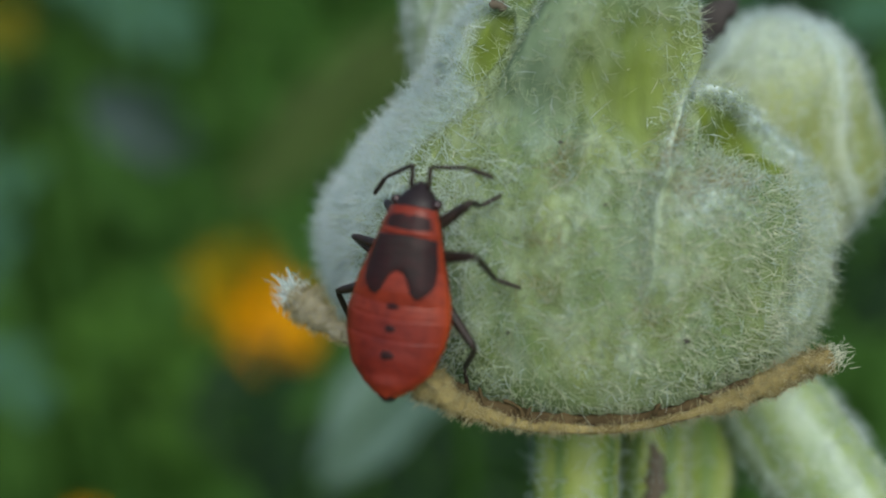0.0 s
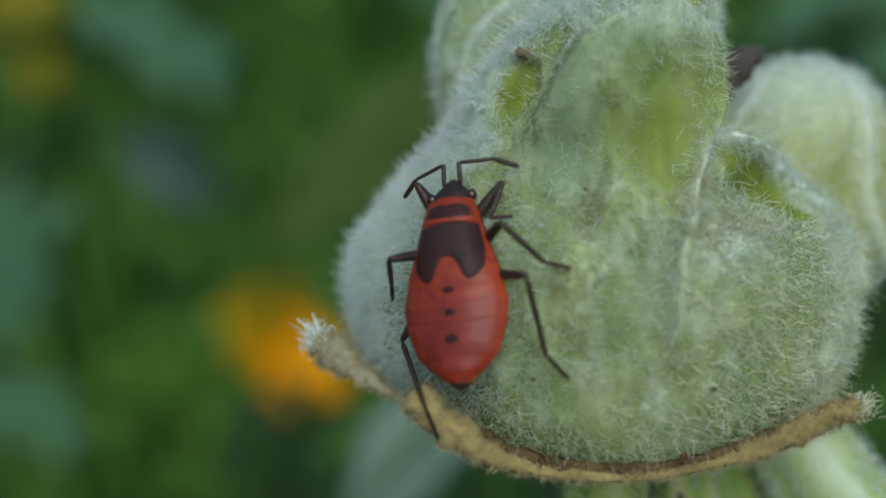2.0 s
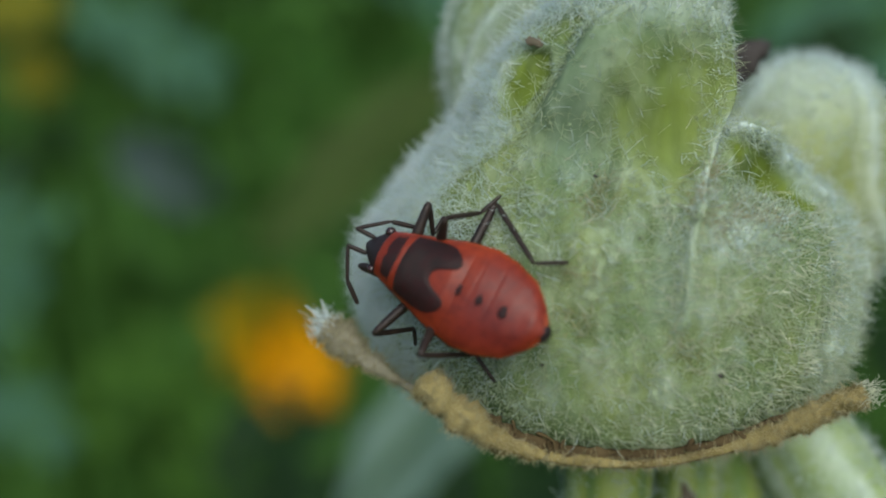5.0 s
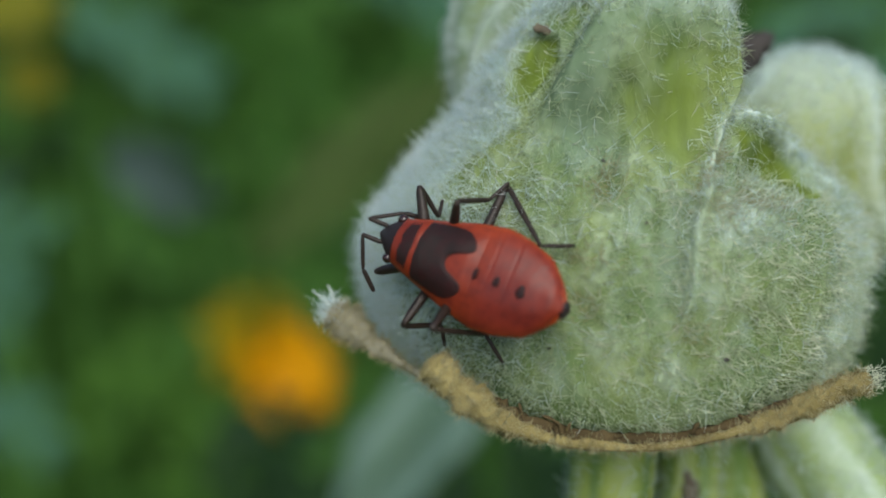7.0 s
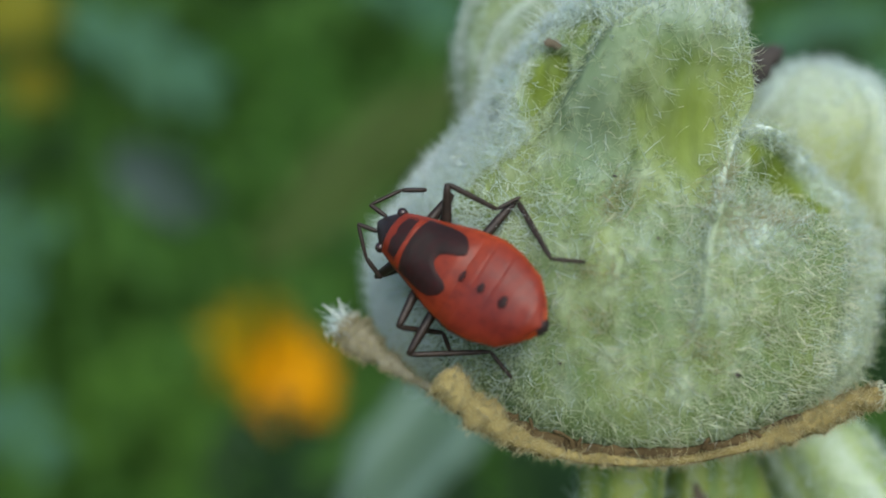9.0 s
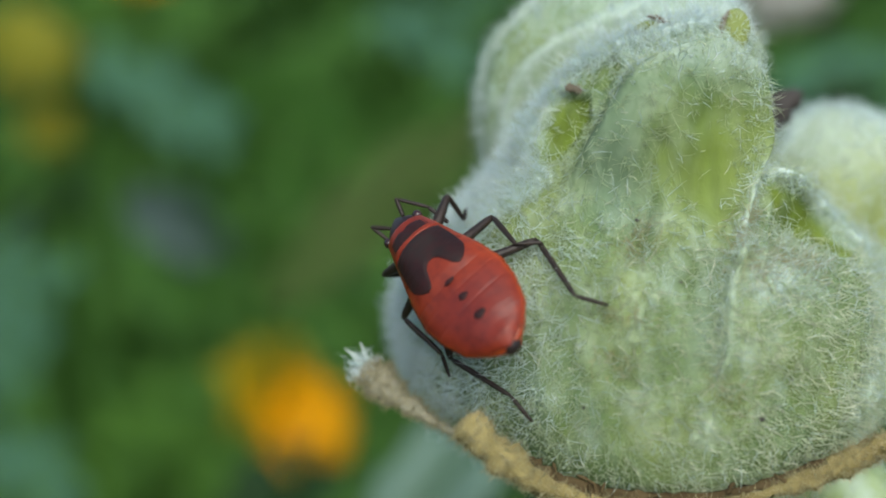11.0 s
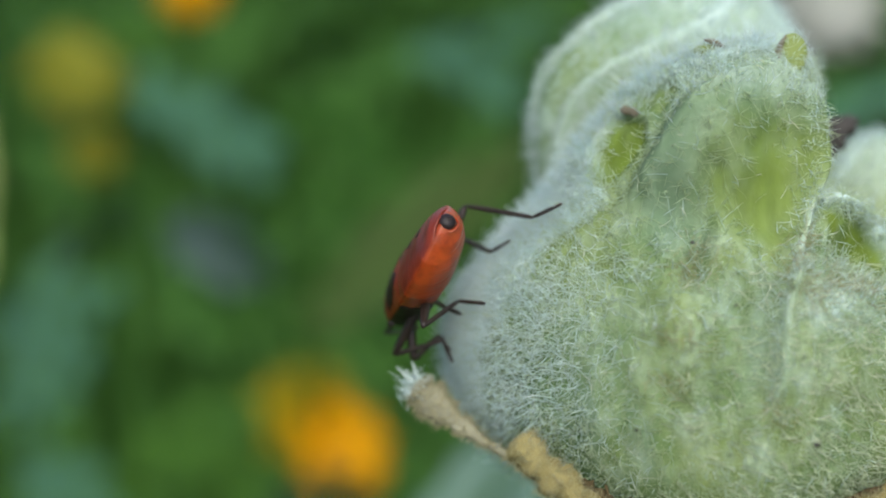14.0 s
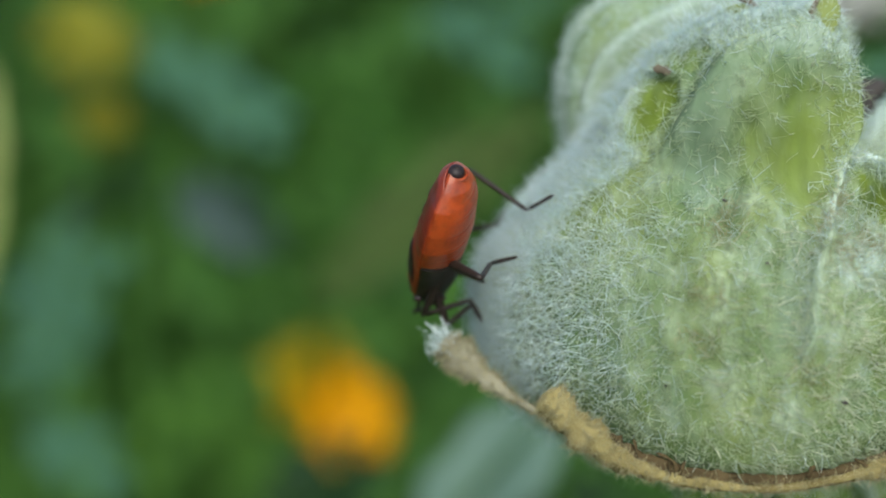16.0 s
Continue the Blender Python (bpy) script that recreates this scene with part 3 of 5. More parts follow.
def build_pod(plant):
    rng = np.random.default_rng(11)
    nz, na = 260, 400
    zs = np.linspace(POD_Z[0], POD_Z[-1], nz)
    # rings closer together at both ends
    zs = np.interp(np.linspace(0, 1, nz), [0, 0.06, 0.94, 1], [POD_Z[0], POD_Z[0] + 0.45, POD_Z[-1] - 0.7, POD_Z[-1]])
    # and closer together on the side that faces out
    ang = np.linspace(0, 2 * np.pi, na, endpoint=False)
    ang = ang - 0.45 * np.cos(ang)
    xl, xr, yc, b = (np.interp(zs, POD_Z, c)[:, None] for c in POD_C)
    ca, sa = np.cos(ang)[None], np.sin(ang)[None]
    x = (xl + xr) / 2 + (xr - xl) / 2 * ca
    y = yc + b * sa
    z = np.repeat(zs[:, None], na, 1)
    front = step(0.15, -0.35, sa) * np.ones_like(z)
    h, bare, glaucous_shade, felt = pod_relief(x, z, front)
    # five shallow lobes and fine upright streaks, on every side
    h = h + 0.18 * np.cos(5 * (ang[None] + 0.35)) * step(-6, -2, z) * step(7, 2, z) * (1 - 0.7 * front)
    wob = np.array([noise.noise(Vector((px * 0.55, py * 0.55, pz * 0.3))) * 0.22 + noise.noise(Vector((px * 2.2, py * 2.2, pz * 0.7))) * 0.07 for px, py, pz in zip(x.ravel(), y.ravel(), z.ravel())]).reshape(x.shape)
    h = h + wob
    x2 = x + h * ca * 0.9
    y2 = y + h * np.where(sa < 0, np.minimum(sa, -0.3), sa)
    verts = np.stack([x2, y2, z + h * 0.15], -1).reshape(-1, 3)
    faces = grid_faces(nz, na, True) + [tuple(range(na - 1, -1, -1)), tuple(range((nz - 1) * na, nz * na))]
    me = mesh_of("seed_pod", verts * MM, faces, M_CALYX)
    set_masks(me, bare=bare, glaucous_shade=glaucous_shade, felt=felt)
    pod = part("seed_pod", me, plant, "pale green downy seed pod with folded sepals")
    clear = np.maximum(np.where(verts[:, 2] > 2.4, bare.ravel(), 0.4 * bare.ravel()), 0.55 * glaucous_shade.ravel())
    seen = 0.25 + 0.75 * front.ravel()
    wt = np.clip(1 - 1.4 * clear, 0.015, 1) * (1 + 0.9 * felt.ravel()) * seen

    def grown(count, weight):
        p, n, _ = scatter(verts, faces, count, rng, weight)
        return p, (-n if (n[:, 1] * (p[:, 1] - 9)).mean() < 0 else n)

    # star-shaped tufts all over
    p, n = grown(5600, wt)
    hairs("down", p, n, 0.16 + 0.42 * rng.random(len(p)) ** 1.4, M_HAIR_SOFT, pod, radius=0.011, lean=1.3, curl=0.45, seed=2, down=(0, 0, -0.2), clump=5)
    # fine curly wool over the skin, pale where it is thick
    p, n = grown(11000, wt)
    hairs("wool", p + 0.06 * n, n, 0.4 + 0.85 * rng.random(len(p)) ** 1.4, M_HAIR_SOFT, pod, radius=0.009, lean=1.3, curl=0.7, seed=12, down=(0, 0, -0.3))
    p, n = grown(4200, wt * (0.3 + 0.9 * np.exp(-((verts[:, 2] - 2.6) / 1.6) ** 2) + 0.8 * felt.ravel()))
    hairs("white_wool", p + 0.1 * n, n, 0.35 + 0.8 * rng.random(len(p)) ** 1.4, M_HAIR, pod, radius=0.0115, lean=1.4, curl=0.8, seed=13, down=(0.1, 0, -0.2))
    # longer hairs on rims, ridges and the shoulders
    dr = np.minimum.reduce([line_distance(verts[:, 0], verts[:, 2], q)[0] for q in (RIDGE, RIM, LEFT_FOLD)])
    fold = line_distance(verts[:, 0], verts[:, 2], LEFT_FOLD)[0]
    wt = (np.exp(-(dr / 0.3) ** 2) * (0.4 + 0.6 * step(1.5, 4.5, verts[:, 2])) + 1.3 * np.exp(-(fold / 0.45) ** 2)) * front.ravel() + 0.25 * bump(verts[:, 0], verts[:, 2], 10.3, 2.0, 1.8, 0.9) * front.ravel() + 1.3 * step(0.6, -3.4, verts[:, 0]) * step(-4.5, -2, verts[:, 2])
    dome = 0.4 * np.exp(-((verts[:, 2] - 10.4) / 0.9) ** 2) + 0.5 * step(8.9, 9.7, verts[:, 0]) * step(9.5, 11.0, verts[:, 2]) + 0.04 * step(-3.5, -5.5, verts[:, 2])
    p, n = grown(9500, (wt + dome) * (1 - 0.85 * bare.ravel()) + 0.01)
    hairs("long_down", p, n, np.where(p[:, 0] > 1.5, 0.2 + 0.55 * rng.random(len(p)) ** 1.5, 0.3 + 0.85 * rng.random(len(p)) ** 1.5), M_HAIR, pod, radius=0.0145, lean=0.7, curl=0.55, seed=3)
    # a thick fringe of long soft wool on the shoulder and along the outer fold
    left = within(verts[:, 0], verts[:, 2], SHOULDER, 0.6) * step(-6, -3, verts[:, 2]) + 0.7 * np.exp(-(fold / 0.5) ** 2) * front.ravel() + 0.5 * step(3.2, -1.5, verts[:, 0]) * step(-5.5, -2, verts[:, 2]) * step(4.5, 2, verts[:, 2])
    p, n = grown(19000, left + 1e-6)
    hairs("fringe", p, n, 0.35 + 0.95 * rng.random(len(p)) ** 1.6, M_HAIR, pod, radius=0.0105, lean=0.8, curl=0.9, seed=15, down=(-0.15, 0, 0.1))
    p, n = grown(1500, left + 1e-6)
    hairs("long_wool", p, n, rng.uniform(0.7, 1.5, len(p)), M_HAIR, pod, radius=0.019, lean=0.65, curl=0.7, seed=16, down=(-0.2, 0, 0.1))
    # stiffer hairs that catch the light on the lower half, swept sideways
    wt = (step(4.5, 1.0, verts[:, 2]) * (0.05 + 0.95 * step(2, 8, verts[:, 0])) + 0.03) * front.ravel() + 0.02
    p, n = grown(1700, wt)
    hairs("bristles", p, n, rng.uniform(0.3, 0.95, len(p)), M_HAIR_CREAM, pod, radius=0.019, lean=0.75, curl=0.8, seed=4, down=(1.1, 0, -0.1))
    # a little dry, tan fluff in the folds
    wt = np.minimum.reduce([line_distance(verts[:, 0], verts[:, 2], q)[0] for q in ([(4.6, 3.9), (4.3, 2.6)], [(8.6, 4.2), (7.9, 2.6)], [(8.4, 2.6), (9.2, 1.6)], [(9.4, 2.6), (11.5, 2.2)], [(3.9, 3.0), (4.7, 3.1)], [(3.4, 0.4), (4.3, 0.3)], [(3.1, -1.3), (3.9, -1.5)], [(7.3, -2.3), (8.0, -2.6)])])
    p, n = grown(550, np.exp(-(wt / 0.42) ** 2) * front.ravel() + 1e-6)
    hairs("dry_fluff", p, n, rng.uniform(0.3, 0.9, len(p)), M_HAIR_TAN, pod, radius=0.012, lean=1.0, curl=0.5, seed=6)
    return pod


def build_bract(plant, name, pts, radii, seed, label, flat=0.7, hair=1500, mat=None, skin=None, rough=0.22):
    line = smooth_line(pts, 60)
    rad = np.interp(np.linspace(0, 1, 60), np.linspace(0, 1, len(radii)), radii)
    rad[0] *= 0.4
    rad[-1] *= 0.4
    rings = tube_rings(line, rad * (1 + 0.2 * np.sin(np.linspace(0, 37, 60)) * np.sin(np.linspace(0, 11, 60)) + 0.1 * np.sin(np.linspace(0, 71, 60) + seed)), 14, flat, rough, seed)
    ob = part(name, loft(name, rings, skin or M_BRACT), plant, label)
    rng = np.random.default_rng(seed)
    v = np.concatenate(rings)
    p, n, _ = scatter(v, grid_faces(60, 14, True), hair, rng)
    c = line[np.argmin(((p[:, None] - line[None]) ** 2).sum(-1), axis=1)]
    n = (p - c) / np.linalg.norm(p - c, axis=1)[:, None]
    hairs("bract_hair", p, n, rng.uniform(0.1, 0.42, len(p)), mat or M_HAIR_TAN, ob, radius=0.013, lean=0.6, seed=seed + 1)
    return ob, line


def build_bud(plant, name, centre, rx, ry, rz, tilt, lobes, seed, label, hair, mat, peak=0.0, pale_top=0.0):
    """A bud of folded sepals: each bulges between two raised, white-felted seams that run from the base to the tip."""
    rng = np.random.default_rng(seed)
    nu, nv = 90, 168
    th, a = np.meshgrid(math.pi * (np.arange(nu) + 0.5) / nu, 2 * math.pi * np.arange(nv) / nv, indexing="ij")
    wave = a + 0.35 * np.sin(2.2 * th + seed) + 0.12 * np.sin(3 * a + seed)
    across = np.abs(np.sin(lobes * wave / 2))
    seam = np.exp(-(across / 0.26) ** 2)
    trough = np.exp(-((across - 0.38) / 0.16) ** 2)
    body = np.sin(th) ** 0.8
    r = 1 + (0.075 * seam - 0.055 * trough + 0.05 * across ** 2) * body + 0.05 * np.cos(3 * th + a) + 0.03 * np.sin(5 * th + 2 * a)
    top = np.where(th < 1.2, 1.08 + peak * (1 - th / 1.2) ** 2, 1.0)
    q = np.stack([rx * r * np.sin(th) * np.cos(a) * (1 - 0.35 * peak * np.maximum(0, np.cos(th)) ** 2), ry * r * np.sin(th) * np.sin(a), rz * np.cos(th) * top], -1).reshape(-1, 3)
    verts = q @ np.array(pose(0, 0, 0, *tilt).to_3x3()).T + np.array(centre)
    faces = grid_faces(nu, nv, True) + [tuple(range(nv)), tuple(range(nu * nv - 1, (nu - 1) * nv - 1, -1))]
    me = mesh_of(name, verts * MM, faces, mat)
    felt = np.clip(0.5 * seam + pale_top * step(1.5, 0.5, th), 0, 1)
    set_masks(me, felt=felt, bare=0.5 * trough * step(0.7, 1.4, th), glaucous_shade=0.5 * step(1.4, 0.6, th))
    ob = part(name, me, plant, label)
    p, n, _ = scatter(verts, faces, hair, rng, 0.25 + felt.ravel())
    n = np.where((n * (p - np.array(centre))).sum(1)[:, None] < 0, -n, n)
    hairs("down", p, n, rng.uniform(0.25, 0.9, len(p)), M_HAIR, ob, radius=0.017, lean=0.8, seed=seed + 7)
    return ob


def build_mallow():
    foot = BASE @ Vector((0.006, 0.012, -0.02))
    root = thing("mallow_plant", Matrix.Translation((foot.x, foot.y, 0)), "downy mallow stalk with pale green seed pods and dry bracts", "plant")
    inv = root.matrix_world.inverted() @ PLANT

    def under(ob):
        ob.matrix_parent_inverse = Matrix.Identity(4)
        ob.matrix_basis = inv
        return ob

    pod = under(build_pod(root))
    b1, _ = build_bract(root, "bract", [(-6.2, 6.5, -1.75), (-5.7, 6.4, -2.2), (-4.9, 6.1, -2.8), (-3.6, 5.8, -3.7), (-2.0, 5.2, -4.55), (0.4, 4.8, -5.6), (3, 5.5, -6.6)], (0.5, 0.74, 0.56, 0.2, 0.13, 0.13, 0.13), 21, "grey curled bract with a hairy tip", 0.75, 2400, M_HAIR_TAN, M_BRACT_PALE, 0.08)
    under(b1)
    rng = np.random.default_rng(77)
    n = 210
    roots = np.array([-6.1, 6.4, -1.85]) + rng.normal(0, 0.3, (n, 3))
    dirs = np.array([-0.6, -0.1, 0.55]) + rng.normal(0, 0.6, (n, 3))
    dirs /= np.linalg.norm(dirs, axis=1)[:, None]
    hairs("tip_hair", roots, dirs, rng.uniform(0.2, 0.65, n), M_HAIR, b1, radius=0.02, lean=0.3, seed=78)
    for end in ((-7.0, 6.3, -1.0), (-6.35, 6.2, -0.75), (-6.75, 6.5, -1.85), (-5.6, 6.2, -1.35)):
        rings = tube_rings(smooth_line([(-5.9, 6.4, -2.0), (0.45 * end[0] - 3.27, 6.35, 0.45 * end[2] - 1.0), end], 10), np.linspace(0.2, 0.03, 10), 7, 0.6, 0.2, 4)
        part("prong", loft("prong", rings, M_FELT), b1, "pale felted prong")
    b2, _ = build_bract(root, "bract", [(-2.1, 1.7, -3.6), (-1.3, 1.6, -4.4), (-0.1, 1.8, -5.4), (1.3, 2.0, -6.15), (3.6, 2.2, -6.65), (6.5, 2.2, -6.75), (9.3, 2.3, -6.2), (11.6, 2.4, -5.35), (13.4, 2.5, -4.5), (14.7, 2.5, -4.05)], (0.5, 0.64, 0.5, 0.33, 0.19, 0.14, 0.18, 0.38, 0.48, 0.36), 31, "dry tan bract curving under the pod", 0.8, 4200)
    under(b2)
    roots = np.array([14.7, 2.5, -4.05]) + rng.normal(0, 0.3, (120, 3))
    dirs = np.array([0.9, 0, 0.4]) + rng.normal(0, 0.6, (120, 3))
    dirs /= np.linalg.norm(dirs, axis=1)[:, None]
    hairs("tip_hair", roots, dirs, rng.uniform(0.2, 0.5, 120), M_HAIR_CREAM, b2, radius=0.016, lean=0.3, seed=80)
    under(build_bud(root, "flower_bud", (5.05, 13.2, 9.8), 6.6, 4.5, 7.3, (10, 20, 20), 8, 41, "unopened downy bud with pale seams behind the pod", 7000, M_BUD, 0.12, 0.3))
    under(build_bud(root, "flower_bud", (15.9, 15.5, 5.1), 5.3, 4.6, 5.6, (0, -14, 40), 4, 42, "yellow-green downy bud beside the pod", 5000, M_BUD_YELLOW, 0.0, 0.4))
    # withered petal scrap between pod and bud
    rings = tube_rings(smooth_line([(10.6, 10.0, 9.0), (11.4, 10.2, 9.8), (12.3, 10.3, 10.5), (12.8, 10.4, 10.4)], 14), np.linspace(0.9, 0.4, 14), 9, 0.5, 0.2, 5)
    under(part("withered_petal", loft("withered_petal", rings, M_DRY), root, "dark withered petal scrap"))
    # sepal tips on the crown
    for c, r, s in (((8.6, 4.0, 12.0), (0.6, 0.22, 0.85), 51), ((5.5, 3.7, 11.85), (1.05, 0.4, 0.4), 52)):
        u = np.linspace(0.02, math.pi - 0.02, 14)
        rings = [np.array([(c[0] + r[0] * math.sin(t) * math.cos(a), c[1] + r[1] * math.sin(t) * math.sin(a), c[2] - r[2] * math.cos(t)) for a in np.linspace(0, 2 * math.pi, 16, endpoint=False)]) for t in u]
        tip = under(part("sepal_tip", loft("sepal_tip", rings, M_TIP), root, "yellow-green sepal tip"))
        v = np.concatenate(rings)
        rg = np.random.default_rng(s)
        p, n2, _ = scatter(v, grid_faces(14, 16, True), 90, rg)
        n2 = (p - np.array(c)) / np.linalg.norm(p - np.array(c), axis=1)[:, None]
        hairs("tip_hair", p, n2, rg.uniform(0.2, 0.6, len(p)), M_HAIR, tip, radius=0.016, lean=0.4, seed=s + 5)
    rings = tube_rings(smooth_line([(8.15, 3.75, 11.3), (7.98, 3.7, 11.7), (8.05, 3.7, 12.2), (8.3, 3.75, 12.7)], 16), [0.05, 0.1, 0.13, 0.1, 0.12, 0.13, 0.1, 0.11, 0.12, 0.1, 0.08, 0.1, 0.09, 0.07, 0.05, 0.03], 8, 0.7, 0.2, 8)
    under(part("withered_edge", loft("withered_edge", rings, M_SCAR), root, "brown dried sepal edge"))
    for c, s in (((2.2, 3.75, 9.4), 61), ((5.4, 3.3, 12.2), 62)):
        rings = tube_rings(smooth_line([(c[0] - 0.42, c[1] + 0.1, c[2] + 0.12), c, (c[0] + 0.4, c[1] - 0.05, c[2] - 0.2)], 8), [0.04, 0.12, 0.2, 0.14, 0.22, 0.17, 0.1, 0.03] if s == 61 else [0.04, 0.07, 0.09, 0.1, 0.1, 0.08, 0.06, 0.03], 9, 0.45, 0.3, s)
        under(part("withered_tip", loft("withered_tip", rings, M_SCAR), root, "brown withered sepal tip"))
    for c, r in (((8.95, 1.25, -3.4), 0.13), ((4.3, 1.0, 3.9), 0.1), ((5.9, 0.8, 1.6), 0.08), ((10.2, 1.6, -1.9), 0.08), ((2.4, 1.6, -3.1), 0.08)):
        rings = tube_rings(smooth_line([(c[0] - r, c[1], c[2] + 0.3 * r), c, (c[0] + r, c[1], c[2])], 7), np.array([0.2, 0.7, 1, 1, 0.9, 0.6, 0.2]) * r * 0.6, 7, 0.7, 0.1, 3)
        under(part("seed_speck", loft("seed_speck", rings, M_DRY), root, "tiny dark seed speck"))
    # dark strip painting the shadow line along the pod's lower edge, and crumbs in the gap over the bract
    base_line = smooth_line([(-0.9, 2.9, -4.6), (0.2, 2.5, -5.2), (1.5, 2.35, -5.85), (3.6, 2.3, -6.35), (6.5, 2.4, -6.45), (9.3, 2.5, -5.95), (11.6, 2.8, -5.1), (12.8, 3.1, -4.6)], 60)
    under(part("under_pod_shade", loft("under_pod_shade", tube_rings(base_line, np.interp(np.linspace(0, 1, 60), [0, 0.1, 0.25, 0.6, 0.85, 1], [0.1, 0.3, 0.34, 0.2, 0.26, 0.06]), 10, 0.8, 0.25, 71), M_CRUMB_SHADE), root, "dark brown strip imitating the shadow under the pod"))
    rng = np.random.default_rng(72)
    for k in range(12):
        c = base_line[rng.integers(3, 52)] + np.array([0, -0.3, 0.18]) + rng.normal(0, 0.08, 3)
        d = rng.normal(0, 0.22, 3)
        r = rng.uniform(0.05, 0.13)
        under(part("dry_crumb", loft("dry_crumb", tube_rings(smooth_line([c - d, c + np.array([0, 0, 0.05]), c + d], 6), np.array([0.3, 0.9, 1, 0.8, 0.9, 0.2]) * r, 7, 0.6, 0.3, k), M_CRUMB_SHADE), root, "dark dry crumb"))
    # stalks, from under the pods down to the main stem and the ground
    g = inv.inverted() @ Vector((0, 0, 0)) * 1000
    ground = np.array(g)
    joint = np.array([7.0, 14.0, -45.0])
    for name, pts, rad in (
            ("pedicel", [(5.9, 9.0, -6.0), (5.8, 10.0, -10), (6.0, 11.5, -20), joint], (1.9, 1.85, 1.7, 1.6)),
            ("pedicel", [(15.0, 15.5, 1.0), (12.5, 15.5, -5), (11.6, 15.0, -16), joint], (1.5, 1.8, 1.6, 1.3)),
            ("pedicel", [(3.0, 14.5, 5.5), (6.0, 15.5, -4), (9.0, 15.5, -18), joint], (1.3, 1.2, 1.3, 1.3)),
            ("pedicel", [(9.4, 11.5, -5.5), (9.5, 12.0, -10), (9.0, 12.6, -20), joint], (1.3, 1.45, 1.4, 1.3)),
            ("side_stalk", [(12.5, 14.0, -3.0), (15.4, 13.6, -7.5), (19.4, 13.2, -13.0), (26.5, 13.0, -21.0)], (1.9, 2.5, 2.6, 2.0)),
            ("main_stem", [joint + np.array([0, 0, 2]), joint * 0.7 + ground * 0.3, joint * 0.35 + ground * 0.65, ground], (2.2, 2.6, 3.2, 3.8))):
        line = smooth_line(pts, 40)
        r = np.interp(np.linspace(0, 1, 40), np.linspace(0, 1, len(rad)), rad)
        rings = tube_rings(line, r, 24, 1.0, 0.02, 9)
        me = loft(name, rings, M_STALK if name == "side_stalk" else M_STEM)
        ridge = np.cos(np.linspace(0, 2 * np.pi, 24, endpoint=False) * 5 + r[0] * 7)
        set_masks(me, felt=np.tile((0.6 if name == "side_stalk" else 0.2) * step(0.3, 0.95, ridge), 40), glaucous_shade=np.tile(step(-0.4, -0.95, ridge), 40), bare=np.zeros(960))
        stalk = under(part(name, me, root, "pale green downy stalk"))
        if name == "main_stem":
            continue
        v = np.concatenate(rings)
        rg = np.random.default_rng(int(r[0] * 100))
        near = step(-22, -16, v[:, 2])
        p, n, _ = scatter(v, grid_faces(40, 24, True), 2600 if name == "side_stalk" else 900, rg, near + 0.02)
        c = line[np.argmin(((p[:, None] - line[None]) ** 2).sum(-1), axis=1)]
        n = (p - c) / np.linalg.norm(p - c, axis=1)[:, None]
        hairs("stalk_down", p, n, rg.uniform(0.3, 0.9, len(p)), M_HAIR, stalk, radius=0.018, lean=0.7, seed=91)
    rings = tube_rings(smooth_line([(9.2, 10.6, -8.2), (9.35, 10.5, -9.6), (9.3, 10.6, -11.2), (9.5, 10.8, -13.0)], 20), np.interp(np.linspace(0, 1, 20), [0, 0.2, 0.5, 0.8, 1], [0.06, 0.3, 0.42, 0.3, 0.05]), 9, 0.5, 0.2, 15)
    under(part("stalk_scar", loft("stalk_scar", rings, M_SCAR), root, "brown scar on a stalk"))
    for q, tilt, ln, wd in (((7.0, 14.0, -40.0), (-10, -20, 100), 30, 18),):
        v, f = leaf_skin(ln, wd, rows=14, cols=9)
        m = posed(0, 0, 0, 0, 0, 0) @ pose(q[0] * MM, q[1] * MM, q[2] * MM, *tilt)
        v = np.array([m @ Vector(p * MM) for p in v])
        under(part("leaf", mesh_of("leaf", v, f, M_TIP), root, "pale green downy leaf"))
    return root


build_mallow()


# ---- plants behind ----
def to_ground(q):
    """A point of the working frame in the world, and its foot on the ground."""
    p = BASE @ Vector((q[0] * MM, q[1] * MM, q[2] * MM))
    return p, Vector((p.x + 0.01, p.y + 0.02, 0))


